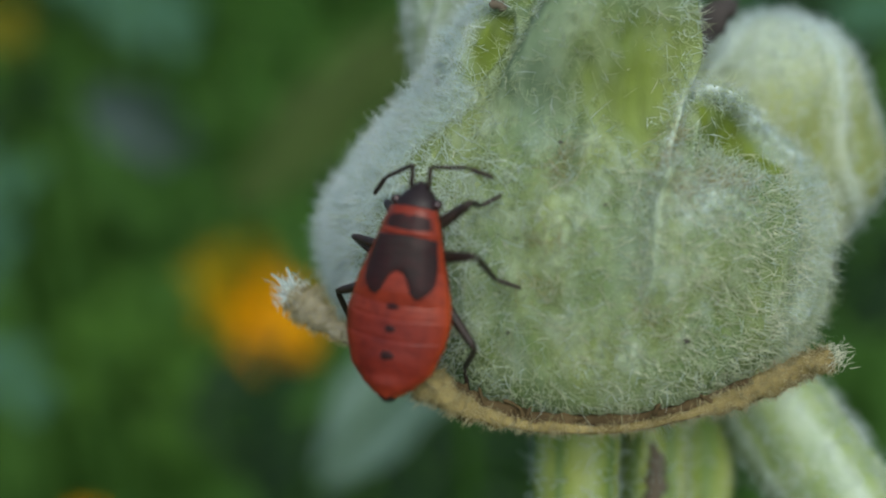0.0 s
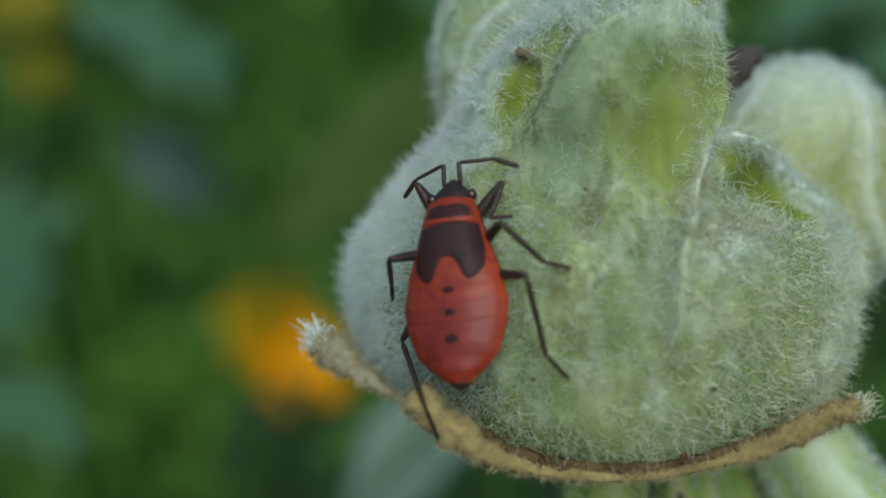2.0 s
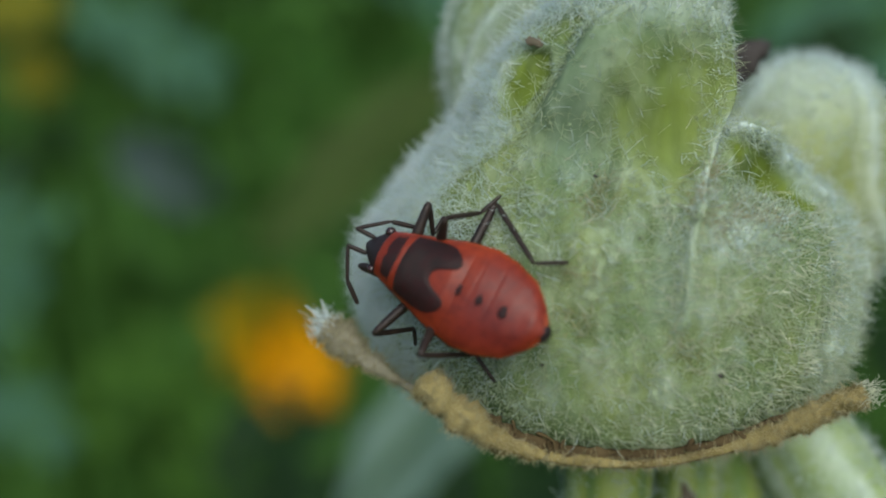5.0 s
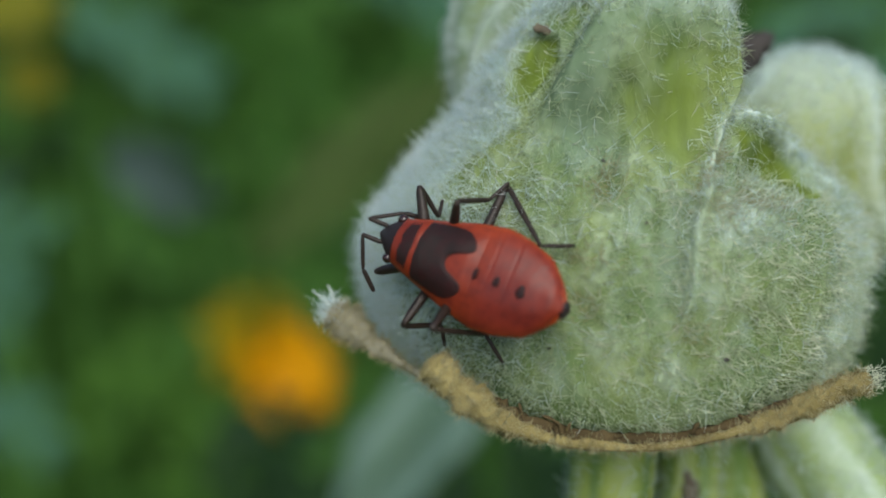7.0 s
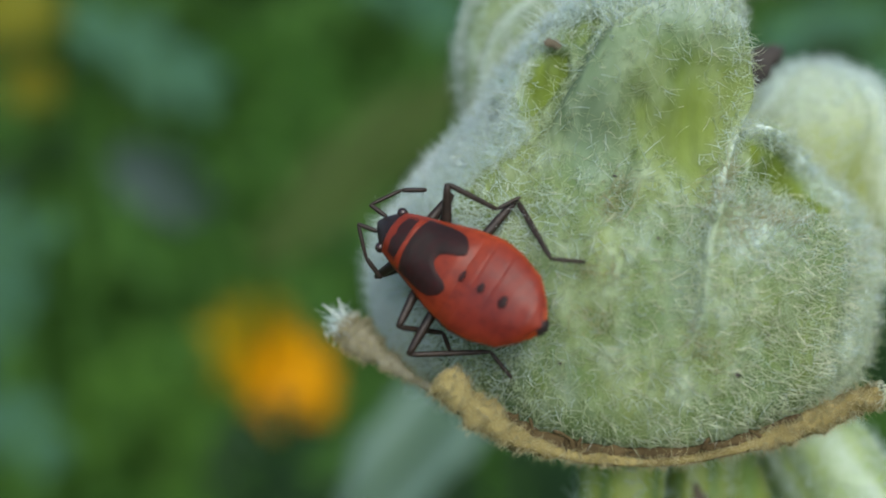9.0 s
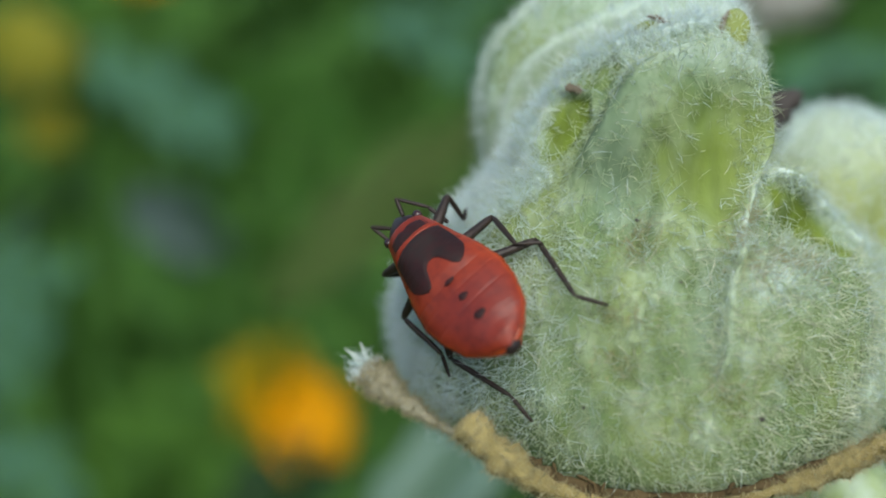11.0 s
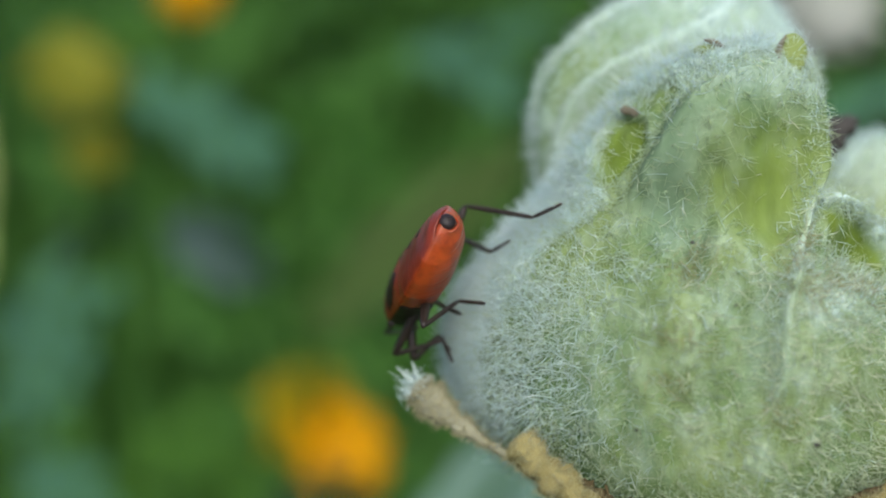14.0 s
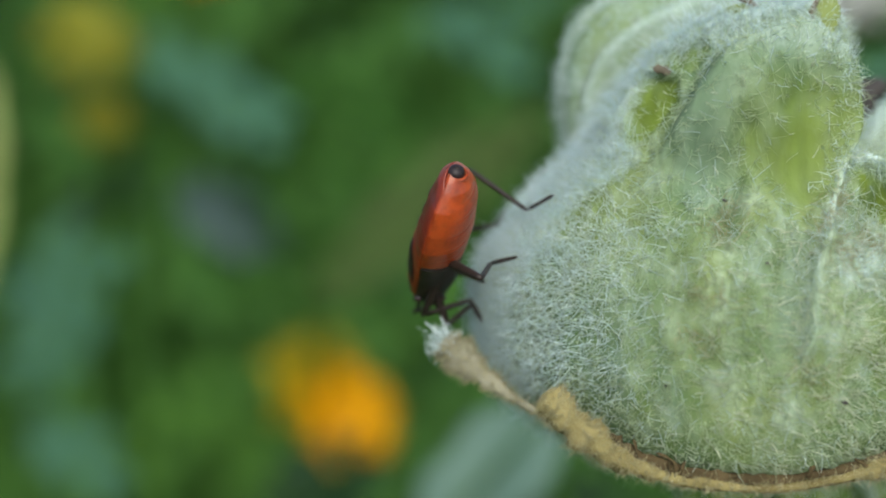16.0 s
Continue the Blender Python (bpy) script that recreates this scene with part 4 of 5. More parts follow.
def build_flower(q, size, tilt, petal_mat, label, seed, name="marigold"):
    p, foot = to_ground(q)
    rng = np.random.default_rng(seed)
    root = thing(name, Matrix.Translation(foot), label, "flower", group="marigolds in the meadow" if name == "marigold" else "")
    head = Matrix.Translation(p - foot) @ pose(0, 0, 0, *tilt)
    r = size / 2
    line = smooth_line([(0, 0, 0), tuple((p - foot) * 400 + Vector((3, 4, 0))), tuple((p - foot) * 1000 + head.to_3x3() @ Vector((0, 0, -1.5)))], 20)
    part("stem", loft("stem", tube_rings(line, np.full(20, 0.8), 8), M_LEAF), root)
    t = np.linspace(0.05, math.pi - 0.05, 9)
    rings = [np.array([(0.6 * r * math.sin(u) * math.cos(a), 0.6 * r * math.sin(u) * math.sin(a), 1 - 0.2 * r * math.cos(u)) for a in np.linspace(0, 2 * math.pi, 14, endpoint=False)]) for u in t]
    part("disc", loft("disc", rings, M_DISC if petal_mat is M_PETAL else petal_mat), root).matrix_basis = head
    v, f = leaf_skin(r * 0.95, r * 0.24, fold=0.15, droop=0.1, rows=6, cols=4)
    me = mesh_of("petal", v * MM, f, petal_mat)
    for ring, count, lift in ((0, 36, 0), (1, 28, 10), (2, 20, 24)):
        for k in range(count):
            ob = part("petal", me, root)
            ob.matrix_basis = head @ pose(0, 0, 0, 0, 0, 360 * (k + 0.5 * ring) / count + rng.uniform(-8, 8)) @ pose(0, r * 0.1 * MM, (0.4 + ring) * MM, lift + rng.uniform(-10, 10)) @ Matrix.Diagonal((1, rng.uniform(0.75, 1.15) * (1 - 0.14 * ring), 1, 1))
    return root


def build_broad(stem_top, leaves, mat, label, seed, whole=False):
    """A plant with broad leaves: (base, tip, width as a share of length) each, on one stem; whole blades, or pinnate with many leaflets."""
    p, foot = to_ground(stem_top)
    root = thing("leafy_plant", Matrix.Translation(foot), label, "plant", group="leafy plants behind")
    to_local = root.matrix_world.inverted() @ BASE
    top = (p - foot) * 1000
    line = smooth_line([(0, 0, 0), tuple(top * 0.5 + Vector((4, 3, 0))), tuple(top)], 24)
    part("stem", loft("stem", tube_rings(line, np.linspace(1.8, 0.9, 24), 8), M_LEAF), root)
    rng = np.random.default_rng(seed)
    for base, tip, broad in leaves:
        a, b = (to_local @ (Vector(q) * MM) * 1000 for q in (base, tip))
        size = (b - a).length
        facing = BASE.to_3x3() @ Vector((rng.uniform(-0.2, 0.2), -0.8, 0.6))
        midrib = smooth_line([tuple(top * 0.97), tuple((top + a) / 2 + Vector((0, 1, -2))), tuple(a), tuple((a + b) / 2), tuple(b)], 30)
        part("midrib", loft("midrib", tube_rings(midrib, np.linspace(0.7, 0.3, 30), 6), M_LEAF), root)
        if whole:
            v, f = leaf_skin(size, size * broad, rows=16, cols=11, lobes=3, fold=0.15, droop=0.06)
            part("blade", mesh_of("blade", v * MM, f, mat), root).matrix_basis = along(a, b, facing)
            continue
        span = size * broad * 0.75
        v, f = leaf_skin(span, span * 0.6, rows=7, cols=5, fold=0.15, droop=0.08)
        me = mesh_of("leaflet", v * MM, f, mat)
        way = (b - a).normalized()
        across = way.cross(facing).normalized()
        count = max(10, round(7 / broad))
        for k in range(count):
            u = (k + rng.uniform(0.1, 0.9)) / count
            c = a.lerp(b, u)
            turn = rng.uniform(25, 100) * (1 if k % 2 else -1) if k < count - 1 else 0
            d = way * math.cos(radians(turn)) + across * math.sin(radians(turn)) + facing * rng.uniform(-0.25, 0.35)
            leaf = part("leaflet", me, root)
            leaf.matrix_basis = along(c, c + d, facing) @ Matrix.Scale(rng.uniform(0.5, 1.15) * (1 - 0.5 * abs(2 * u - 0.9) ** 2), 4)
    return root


build_flower((-32.8, 203, -14.6), 23.5, (32, 54, 0), M_PETAL, "orange marigold bloom on a thin stem", 3)
build_flower((-39.8, 208, -7.8), 24, (32, 54, 0), M_OCHRE, "dull yellow bloom behind an orange marigold", 7)
build_flower((-57.4, 160, -46.0), 9, (40, -10, 0), M_PETAL, "orange marigold bloom low in the meadow", 4)
build_flower((-70.1, 213, 80.5), 15, (60, 0, 0), M_PETAL, "orange marigold bloom further back", 5)
build_flower((-93.4, 213, 61), 21, (40, 30, 0), M_YELLOW, "yellow bloom beside a grey-green leaf", 6)
build_flower((-91.5, 222, 46), 13, (40, 30, 0), M_YELLOW, "small dull yellow bloom in the meadow", 9)
build_flower((43.5, 140, 56), 18, (62, 10, 0), M_WHITE, "pale dried bloom in the meadow", 8, name="dried_flower")
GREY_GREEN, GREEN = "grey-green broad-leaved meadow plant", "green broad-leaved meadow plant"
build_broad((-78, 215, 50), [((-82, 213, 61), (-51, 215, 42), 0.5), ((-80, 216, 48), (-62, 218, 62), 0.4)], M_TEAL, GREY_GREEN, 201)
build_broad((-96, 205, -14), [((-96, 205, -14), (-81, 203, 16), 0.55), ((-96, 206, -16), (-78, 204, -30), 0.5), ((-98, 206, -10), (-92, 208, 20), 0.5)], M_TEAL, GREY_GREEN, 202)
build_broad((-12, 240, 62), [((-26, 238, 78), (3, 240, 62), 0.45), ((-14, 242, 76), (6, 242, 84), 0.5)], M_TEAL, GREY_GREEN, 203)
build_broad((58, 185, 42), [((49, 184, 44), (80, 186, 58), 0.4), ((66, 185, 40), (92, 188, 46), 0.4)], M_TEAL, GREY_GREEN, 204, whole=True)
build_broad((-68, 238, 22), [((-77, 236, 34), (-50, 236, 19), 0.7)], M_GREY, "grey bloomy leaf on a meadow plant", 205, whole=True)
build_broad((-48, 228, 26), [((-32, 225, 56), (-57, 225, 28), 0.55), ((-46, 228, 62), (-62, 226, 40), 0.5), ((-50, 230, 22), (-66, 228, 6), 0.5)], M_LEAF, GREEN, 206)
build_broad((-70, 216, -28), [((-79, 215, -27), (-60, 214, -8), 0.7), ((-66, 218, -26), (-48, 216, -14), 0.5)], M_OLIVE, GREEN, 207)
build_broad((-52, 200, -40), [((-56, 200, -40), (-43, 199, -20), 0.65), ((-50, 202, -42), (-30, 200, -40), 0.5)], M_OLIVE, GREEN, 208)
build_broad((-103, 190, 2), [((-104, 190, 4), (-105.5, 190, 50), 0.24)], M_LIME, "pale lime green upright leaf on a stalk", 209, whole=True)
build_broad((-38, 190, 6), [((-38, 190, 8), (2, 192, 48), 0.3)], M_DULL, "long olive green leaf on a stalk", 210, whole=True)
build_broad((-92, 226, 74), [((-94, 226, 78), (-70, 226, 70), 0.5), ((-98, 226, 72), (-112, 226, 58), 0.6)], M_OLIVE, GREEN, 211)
# added dark plants: their colour stands in for shadowed gaps in the growth
GAP_SHADE = "dark leafy plant standing in for shaded gaps in the meadow"
build_broad((-40, 176, -38), [((-41, 176, -36), (-28, 174, -18), 0.8), ((-38, 178, -38), (-16, 176, -34), 0.7)], M_GAP_SHADE, GAP_SHADE, 213)
build_broad((2, 150, -42), [((4, 150, -40), (14, 149, -18), 0.8), ((2, 152, -40), (-8, 150, -26), 0.7)], M_GAP_SHADE, GAP_SHADE, 214)
build_broad((70, 160, -16), [((62, 160, -14), (72, 159, 10), 0.8), ((74, 162, -14), (84, 160, 4), 0.7)], M_GAP_SHADE, GAP_SHADE, 215)
build_broad((-98, 234, 20), [((-104, 234, 22), (-84, 232, 36), 0.7)], M_GAP_SHADE, GAP_SHADE, 216)
build_broad((58, 172, 30), [((45, 172, 36), (70, 174, 48), 0.45), ((50, 172, 28), (74, 172, 34), 0.4)], M_GAP_SHADE, GAP_SHADE, 217)
build_broad((-13, 165, -45), [((-15, 165, -45), (-25, 164, -29), 0.8), ((-12, 167, -45), (1, 166, -31), 0.7)], M_GAP_SHADE, GAP_SHADE, 218)
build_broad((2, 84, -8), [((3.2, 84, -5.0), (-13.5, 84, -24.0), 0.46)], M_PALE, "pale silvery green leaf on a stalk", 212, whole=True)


# ---- the firebug nymph ----
def back_height(y):
    """Height of the back's middle line over the insect's frame."""
    return np.interp(y, [-3.9, -3.4, -2.5, -1, 0.5, 2, 3], [0.2, 0.45, 0.68, 0.8, 0.78, 0.66, 0.42])


def half_width(y):
    return np.interp(y, [-3.9, -3.7, -3.4, -2.8, -1.8, -0.9, 0.27, 1.3, 2.3, 3.05], [0.2, 0.58, 0.96, 1.53, 1.87, 1.98, 1.76, 1.43, 1.13, 0.87])


def belly_depth(y):
    return np.interp(y, [-3.9, -3.4, -2.5, -1, 0.5, 2, 3], [0.3, 0.85, 1.2, 1.38, 1.35, 1.35, 1.15])


def body_ring(y, a, grow=0.0, groove=0.0, dome=1.0):
    """Points round the body at y: a flat-domed back, a keeled edge and a round belly."""
    w, hb, hv = half_width(y) + grow, back_height(y) + grow, belly_depth(y) + grow
    x = w * np.sign(np.cos(a)) * np.abs(np.cos(a)) ** 0.85
    s = np.sin(a)
    z = np.where(s > 0, hb * dome * np.abs(s) ** 1.6, -(hv - groove) * np.abs(s) ** 1.15) + 0.08
    return np.stack([x, np.full_like(a, y), z], -1)


def back_z(x, y):
    w = half_width(y)
    return 0.08 + back_height(y) * np.maximum(0, 1 - np.abs(x / w) ** 2.4) ** 0.85


def pad_half(y):
    """Half width of the wing pads at y."""
    return float(np.interp(y, [-0.2, 0.3, 1.0, 1.9], [1.16, 1.36, 1.31, 1.12]))


def plate(name, outline, mat, parent, lift=0.05, rows=14, cols=22, label="", wide=half_width, grooves=(), margin=None, sink=0.0):
    """A thin shield lying on the back: outline(u) gives, for u from -1 to 1, the share of the width wide(y) and the y range there."""
    top, low, tone = [], [], []
    for i in range(rows):
        v = i / (rows - 1)
        for j in range(cols):
            u = -1 + 2 * j / (cols - 1)
            x0, y0, y1 = outline(u)
            y = y0 + (y1 - y0) * v
            x = x0 * float(wide(y))
            edge = min(1, 6 * min(v, 1 - v, j / (cols - 1), 1 - j / (cols - 1)))
            z = float(back_z(x, y)) + lift * (0.45 + 0.55 * edge) - sum(0.02 * math.exp(-((y - g - 0.05 * x * x) / 0.045) ** 2) for g in grooves)
            z -= sink * float(step(0.98, 0.55, abs(x) / half_width(y)) * step(0.1, -0.5, y) * step(-3.5, -2.9, y))
            top.append((x, y, z))
            low.append((x * 0.94, y, z - 0.1))
            tone.append(float(margin(x, y)) if margin else 0.0)
    n = len(top)
    f1 = grid_faces(rows, cols, False)
    rim = list(range(cols)) + [i * cols + cols - 1 for i in range(1, rows)] + [(rows - 1) * cols + j for j in range(cols - 2, -1, -1)] + [i * cols for i in range(rows - 2, 0, -1)]
    faces = [tuple(reversed(f)) for f in f1] + [tuple(n + k for k in f) for f in f1] + [(a, b, n + b, n + a) for a, b in zip(rim, rim[1:] + rim[:1])]
    me = mesh_of(name, np.array(top + low) * MM, faces, mat)
    set_masks(me, margin=tone + tone)
    return part(name, me, parent, label)


def limb_mesh(name, length, r0, r1, mat):
    """A limb segment along +y from the origin, thicker in its first half."""
    u = np.linspace(0, 1, 12)
    line = np.stack([np.zeros(12), u * length, np.zeros(12)], -1)
    r = np.interp(u, [0, 0.08, 0.35, 0.8, 1], [r0 * 0.6, r0 * 0.9, r0, (r0 + r1) / 2, r1])
    r[0] *= 0.6
    r[-1] *= 0.75
    return loft(name, tube_rings(line, r, 8), mat)


LEGS = {  # coxa; femur, tibia, tarsus lengths
    "RF": ((0.62, 2.35, -0.55), 1.85, 1.5, 0.85), "LF": ((-0.62, 2.35, -0.55), 1.85, 1.5, 0.85),
    "RM": ((0.8, 1.35, -0.7), 2.25, 2.15, 1.0), "LM": ((-0.8, 1.35, -0.7), 2.25, 2.15, 1.0),
    "RH": ((0.85, 0.3, -0.75), 2.75, 3.1, 1.3), "LH": ((-0.85, 0.3, -0.75), 2.75, 3.1, 1.3)}


def build_bug():
    root = thing("firebug_nymph", BASE.copy(), "red firebug nymph with black wing pads crawling on the pod", "insect")
    a = np.linspace(0, 2 * np.pi, 48, endpoint=False)
    grooves = (-0.35, -1.05, -1.75, -2.45, -3.05)
    ys = np.linspace(1.0, -3.9, 100)
    rings = [body_ring(y, a, -0.45 * max(0, (y - 0.1) / 0.9), sum(0.035 * math.exp(-((y - g) / 0.045) ** 2) for g in grooves) * step(-0.05, -0.6, np.sin(a)), 0.55) for y in ys]
    abdomen = part("abdomen", loft("abdomen", rings, M_ORANGE), root, "orange-red rounded abdomen")
    side = lambda x, y: 0.2 * step(0.6, 0.9, abs(x) / half_width(y)) + 0.8 * step(0.91, 0.985, abs(x) / half_width(y)) + 0.2 * step(-2.9, -3.6, y) + 0.3 * step(-1.3, -0.5, y)
    plate("back_shield", lambda u: (u * 0.995, -3.87 + 0.4 * u * u, 0.92), M_RED, root, lift=0.035, rows=130, cols=48, label="dark red shield of the back", grooves=(-0.48, -0.98, -1.75), margin=side, sink=0.09)
    thorax_rings = [body_ring(y, a, -0.02, dome=0.6) for y in np.linspace(3.05, 0.3, 30)]
    part("thorax", loft("thorax", thorax_rings, M_LEG), root, "black underside of the thorax")
    plate("thorax_plate", lambda u: (u * 0.99, 0.88, 2.05), M_RED, root, lift=0.04, cols=26, margin=side)
    prono = plate("pronotum", lambda u: (u * 0.99, 2.02, 3.05 - 0.07 * u * u), M_RED, root, lift=0.06, cols=26, label="red neck shield", margin=side)
    plate("neck_mark", lambda u: (u * 0.9, 2.12 + 0.1 * u * u, 2.86 - 0.16 * u * u - 0.1 * math.exp(-(u / 0.15) ** 2)), M_PAD, prono, lift=0.072, rows=10, cols=22, margin=lambda x, y: 0.4 + 0.6 * math.exp(-(x / 0.2) ** 2))
    lobes = lambda u: (u, float(np.interp(abs(u), [0, 0.12, 0.24, 0.34, 0.44, 0.58, 0.72, 0.87, 0.95, 1], [0.72, 0.69, 0.52, 0.22, 0.0, -0.16, -0.19, -0.07, 0.18, 0.6])), 2.02 - 0.08 * u * u)
    plate("wing_pad", lobes, M_PAD, root, lift=0.085, rows=30, cols=61, label="black two-lobed wing pad", wide=pad_half, margin=lambda x, y: step(0.75, 0.25, abs(x) - 0.35 * (y - 1.1)) * step(0.55, 1.0, y) + 0.5 * step(1.5, 1.9, y))
    for y, rx, ry in ((-0.52, 0.24, 0.1), (-1.34, 0.21, 0.14), (-2.3, 0.26, 0.17)):
        u = np.linspace(0, 2 * np.pi, 16, endpoint=False)
        rr = []
        for k, g in ((1.0, -0.05), (0.9, -0.03), (0.55, -0.022), (0.05, -0.02)):
            x, yy = rx * k * np.cos(u), y + ry * k * np.sin(u) * (1 + 0.15 * np.cos(3 * u))
            rr.append(np.stack([x, yy, back_z(x, yy) + g + (0.05 if y > -0.6 else 0)], -1))
        part("scent_gland_spot", loft("scent_gland_spot", rr, M_PAD), root, "black spot on the back")
    t = np.linspace(0.03, np.pi - 0.03, 12)
    tip = [np.stack([0.36 * np.sin(k) * np.cos(a), np.full_like(a, -3.78 - 0.25 * np.cos(np.pi - k)), -0.06 + 0.33 * np.sin(k) * np.sin(a)], -1) for k in t]
    tail = part("tail_tip", loft("tail_tip", tip, M_BLACK), root, "black tail tip")
    # the ring of the last segment under the tail, and a pale pit in the black tip
    u = np.linspace(math.pi * 1.05, math.pi * 1.95, 18)
    line = np.stack([0.42 * np.cos(u), np.full(18, -3.8) + 0.1 * np.cos(u) ** 2, -0.08 + 0.42 * np.sin(u)], -1)
    part("tail_ring", loft("tail_ring", tube_rings(line, np.interp(np.linspace(0, 1, 18), [0, 0.3, 0.7, 1], [0.02, 0.05, 0.05, 0.02]), 10), M_ORANGE), root)
    pit = [np.stack([0.1 * k * np.cos(a), np.full_like(a, -4.02 - 0.02 * g), -0.06 + 0.1 * k * np.sin(a)], -1) for k, g in ((1, 0), (0.85, 1), (0.5, 1.2), (0.05, 0.7))]
    part("tail_pit", loft("tail_pit", pit, M_LEG), tail)
    # head
    hy = np.array([2.9, 3.05, 3.2, 3.4, 3.6, 3.78, 3.9, 3.97])
    hw = np.interp(hy, [2.9, 3.15, 3.4, 3.65, 3.85, 3.97], [0.72, 0.8, 0.66, 0.44, 0.27, 0.1])
    hh = np.interp(hy, [2.9, 3.2, 3.6, 3.97], [0.4, 0.45, 0.34, 0.1])
    rings = [np.stack([w * np.cos(a), np.full_like(a, y), -0.03 - 0.3 * (y - 2.9) + h * np.sin(a) * np.where(np.sin(a) > 0, 1, 2.0)], -1) for y, w, h in zip(hy, hw, hh)]
    head = part("head", loft("head", rings, M_BLACK), root, "small pointed black head")
    for s in (-1, 1):
        rr = [np.stack([s * 0.78 + 0.2 * np.sin(k) * np.cos(a), 3.2 + 0.21 * np.sin(k) * np.sin(a), np.full_like(a, -0.04 - 0.2 * np.cos(k))], -1) for k in t]
        part("eye", loft("eye", rr, M_EYE), head)
    rings = tube_rings(smooth_line([(0, 3.8, -0.2), (0, 3.5, -0.55), (0, 2.6, -0.75), (0, 1.6, -0.9)], 14), np.linspace(0.1, 0.05, 14), 8)
    part("rostrum", loft("rostrum", rings, M_LEG), root)
    joints = {}
    for s, side in ((-1, "L"), (1, "R")):
        for name, ln, r in (("antenna_base", 0.85, 0.095), ("antenna_middle", 1.35, 0.08), ("antenna_end", 1.0, 0.1)):
            joints[side, name] = part(name, limb_mesh(name, ln, r, r * 0.85, M_LEG), root)
    for key, (c, f, ti, ta) in LEGS.items():
        k = 1.0 if key[1] != "F" else 1.1
        joints[key, "femur"] = part("femur", limb_mesh("femur", f, 0.21 * k, 0.13, M_LEG), root)
        joints[key, "tibia"] = part("tibia", limb_mesh("tibia", ti, 0.115, 0.085, M_LEG), root)
        joints[key, "tarsus"] = part("tarsus", limb_mesh("tarsus", ta, 0.085, 0.065, M_LEG), root)
    return root, joints


BUG, LIMB_OBS = build_bug()


# ---- what moves ----
BUG_PATH = [  # seconds; place in millimetres; rotation vector in degrees
    (0, -1.43, 0.01, -1.50, 89.9, -6.7, -20.5),
    (0.5, -1.09, 0.19, -1.13, 87.6, 0.6, 2.4),
    (1, -0.93, 0.44, -0.56, 89.7, -9.7, -13.0),
    (1.5, -0.59, 0.79, 0.26, 83.8, -14.4, -21.7),
    (2, -0.47, 1.10, 0.55, 76.5, -16.8, -9.3),
    (2.5, -0.41, 1.14, 0.48, 74.7, -21.1, -6.6),
    (3, -0.38, 0.64, 0.45, 87.1, -18.6, 0.3),
    (3.5, -0.41, 0.41, 0.09, 76.6, -34.9, 26.4),
    (4, -0.63, 0.58, -0.04, 64.5, -48.2, 37.2),
    (4.5, -1.01, 0.93, 0.08, 62.1, -53.2, 36.4),
    (5, -0.91, 0.72, -0.26, 64.0, -53.8, 40.1),
    (7.5, -0.56, 0.62, -0.25, 64.6, -62.0, 40.5),
    (8, -0.78, 0.40, -0.27, 61.6, -58.4, 41.4),
    (10.5, -2.49, 1.81, 1.01, 70.8, -41.4, 23.6),
    (11, -2.61, 1.28, 1.57, 59.9, -44.2, 19.9),
    (11.5, -3.22, 1.69, 2.34, 46.6, -41.3, 14.9),
    (12, -3.83, 2.69, 3.67, 36.6, -50.3, 11.7),
    (12.5, -4.60, 3.67, 4.55, 23.9, -33.4, 7.3),
    (13, -5.08, 5.29, 4.95, 12.2, -63.2, 27.5),
    (13.5, -5.87, 5.20, 3.36, -12.1, -56.3, 34.1),
    (14, -6.16, 5.12, 2.90, -11.6, -67.3, 32.9),
    (14.5, -6.34, 4.97, 2.67, -8.2, -63.0, 26.9),
    (15, -6.42, 4.88, 2.55, -13.4, -71.7, 32.1),
    (15.5, -6.31, 4.70, 2.52, -20.8, -66.5, 32.6),
    (16, -6.59, 4.58, 2.47, -23.3, -70.0, 33.1),
]
FOOT_RIGHT_FRONT = [  # seconds; hold in millimetres; turn of the knee about the leg in degrees
    (0, 2.09, 0.95, 1.94, 6), (0.5, 2.09, 0.94, 2.03, 6), (1, 1.95, 0.96, 1.88, 6), (1.5, 1.77, 1.26, 2.86, 3), (2, 1.62, 1.30, 2.92, -57),
    (3, 1.65, 1.29, 2.97, 3), (3.5, 0.21, 2.30, 3.80, 12), (4, -0.91, 2.65, 2.92, 12), (5, -1.33, 2.76, 2.45, 12), (7.5, -1.76, 3.16, 2.53, -9),
    (8, -2.25, 3.35, 1.95, 6), (10.5, -2.09, 3.87, 4.57, 3), (11, -2.08, 5.15, 4.72, 3), (11.5, -1.48, 4.75, 5.14, -27), (12, -2.52, 5.93, 4.60, -14),
    (12.5, -2.20, 5.47, 4.75, -7), (13, -3.29, 5.59, 3.27, -3), (13.5, -4.21, 5.76, 1.82, -2), (14, -4.37, 5.59, 1.23, -1), (14.5, -4.44, 5.66, 1.03, 0),
    (15, -4.52, 5.84, 0.99, 0), (15.5, -4.56, 5.87, 0.92, 0), (16, -4.60, 5.95, 0.76, 0),
]
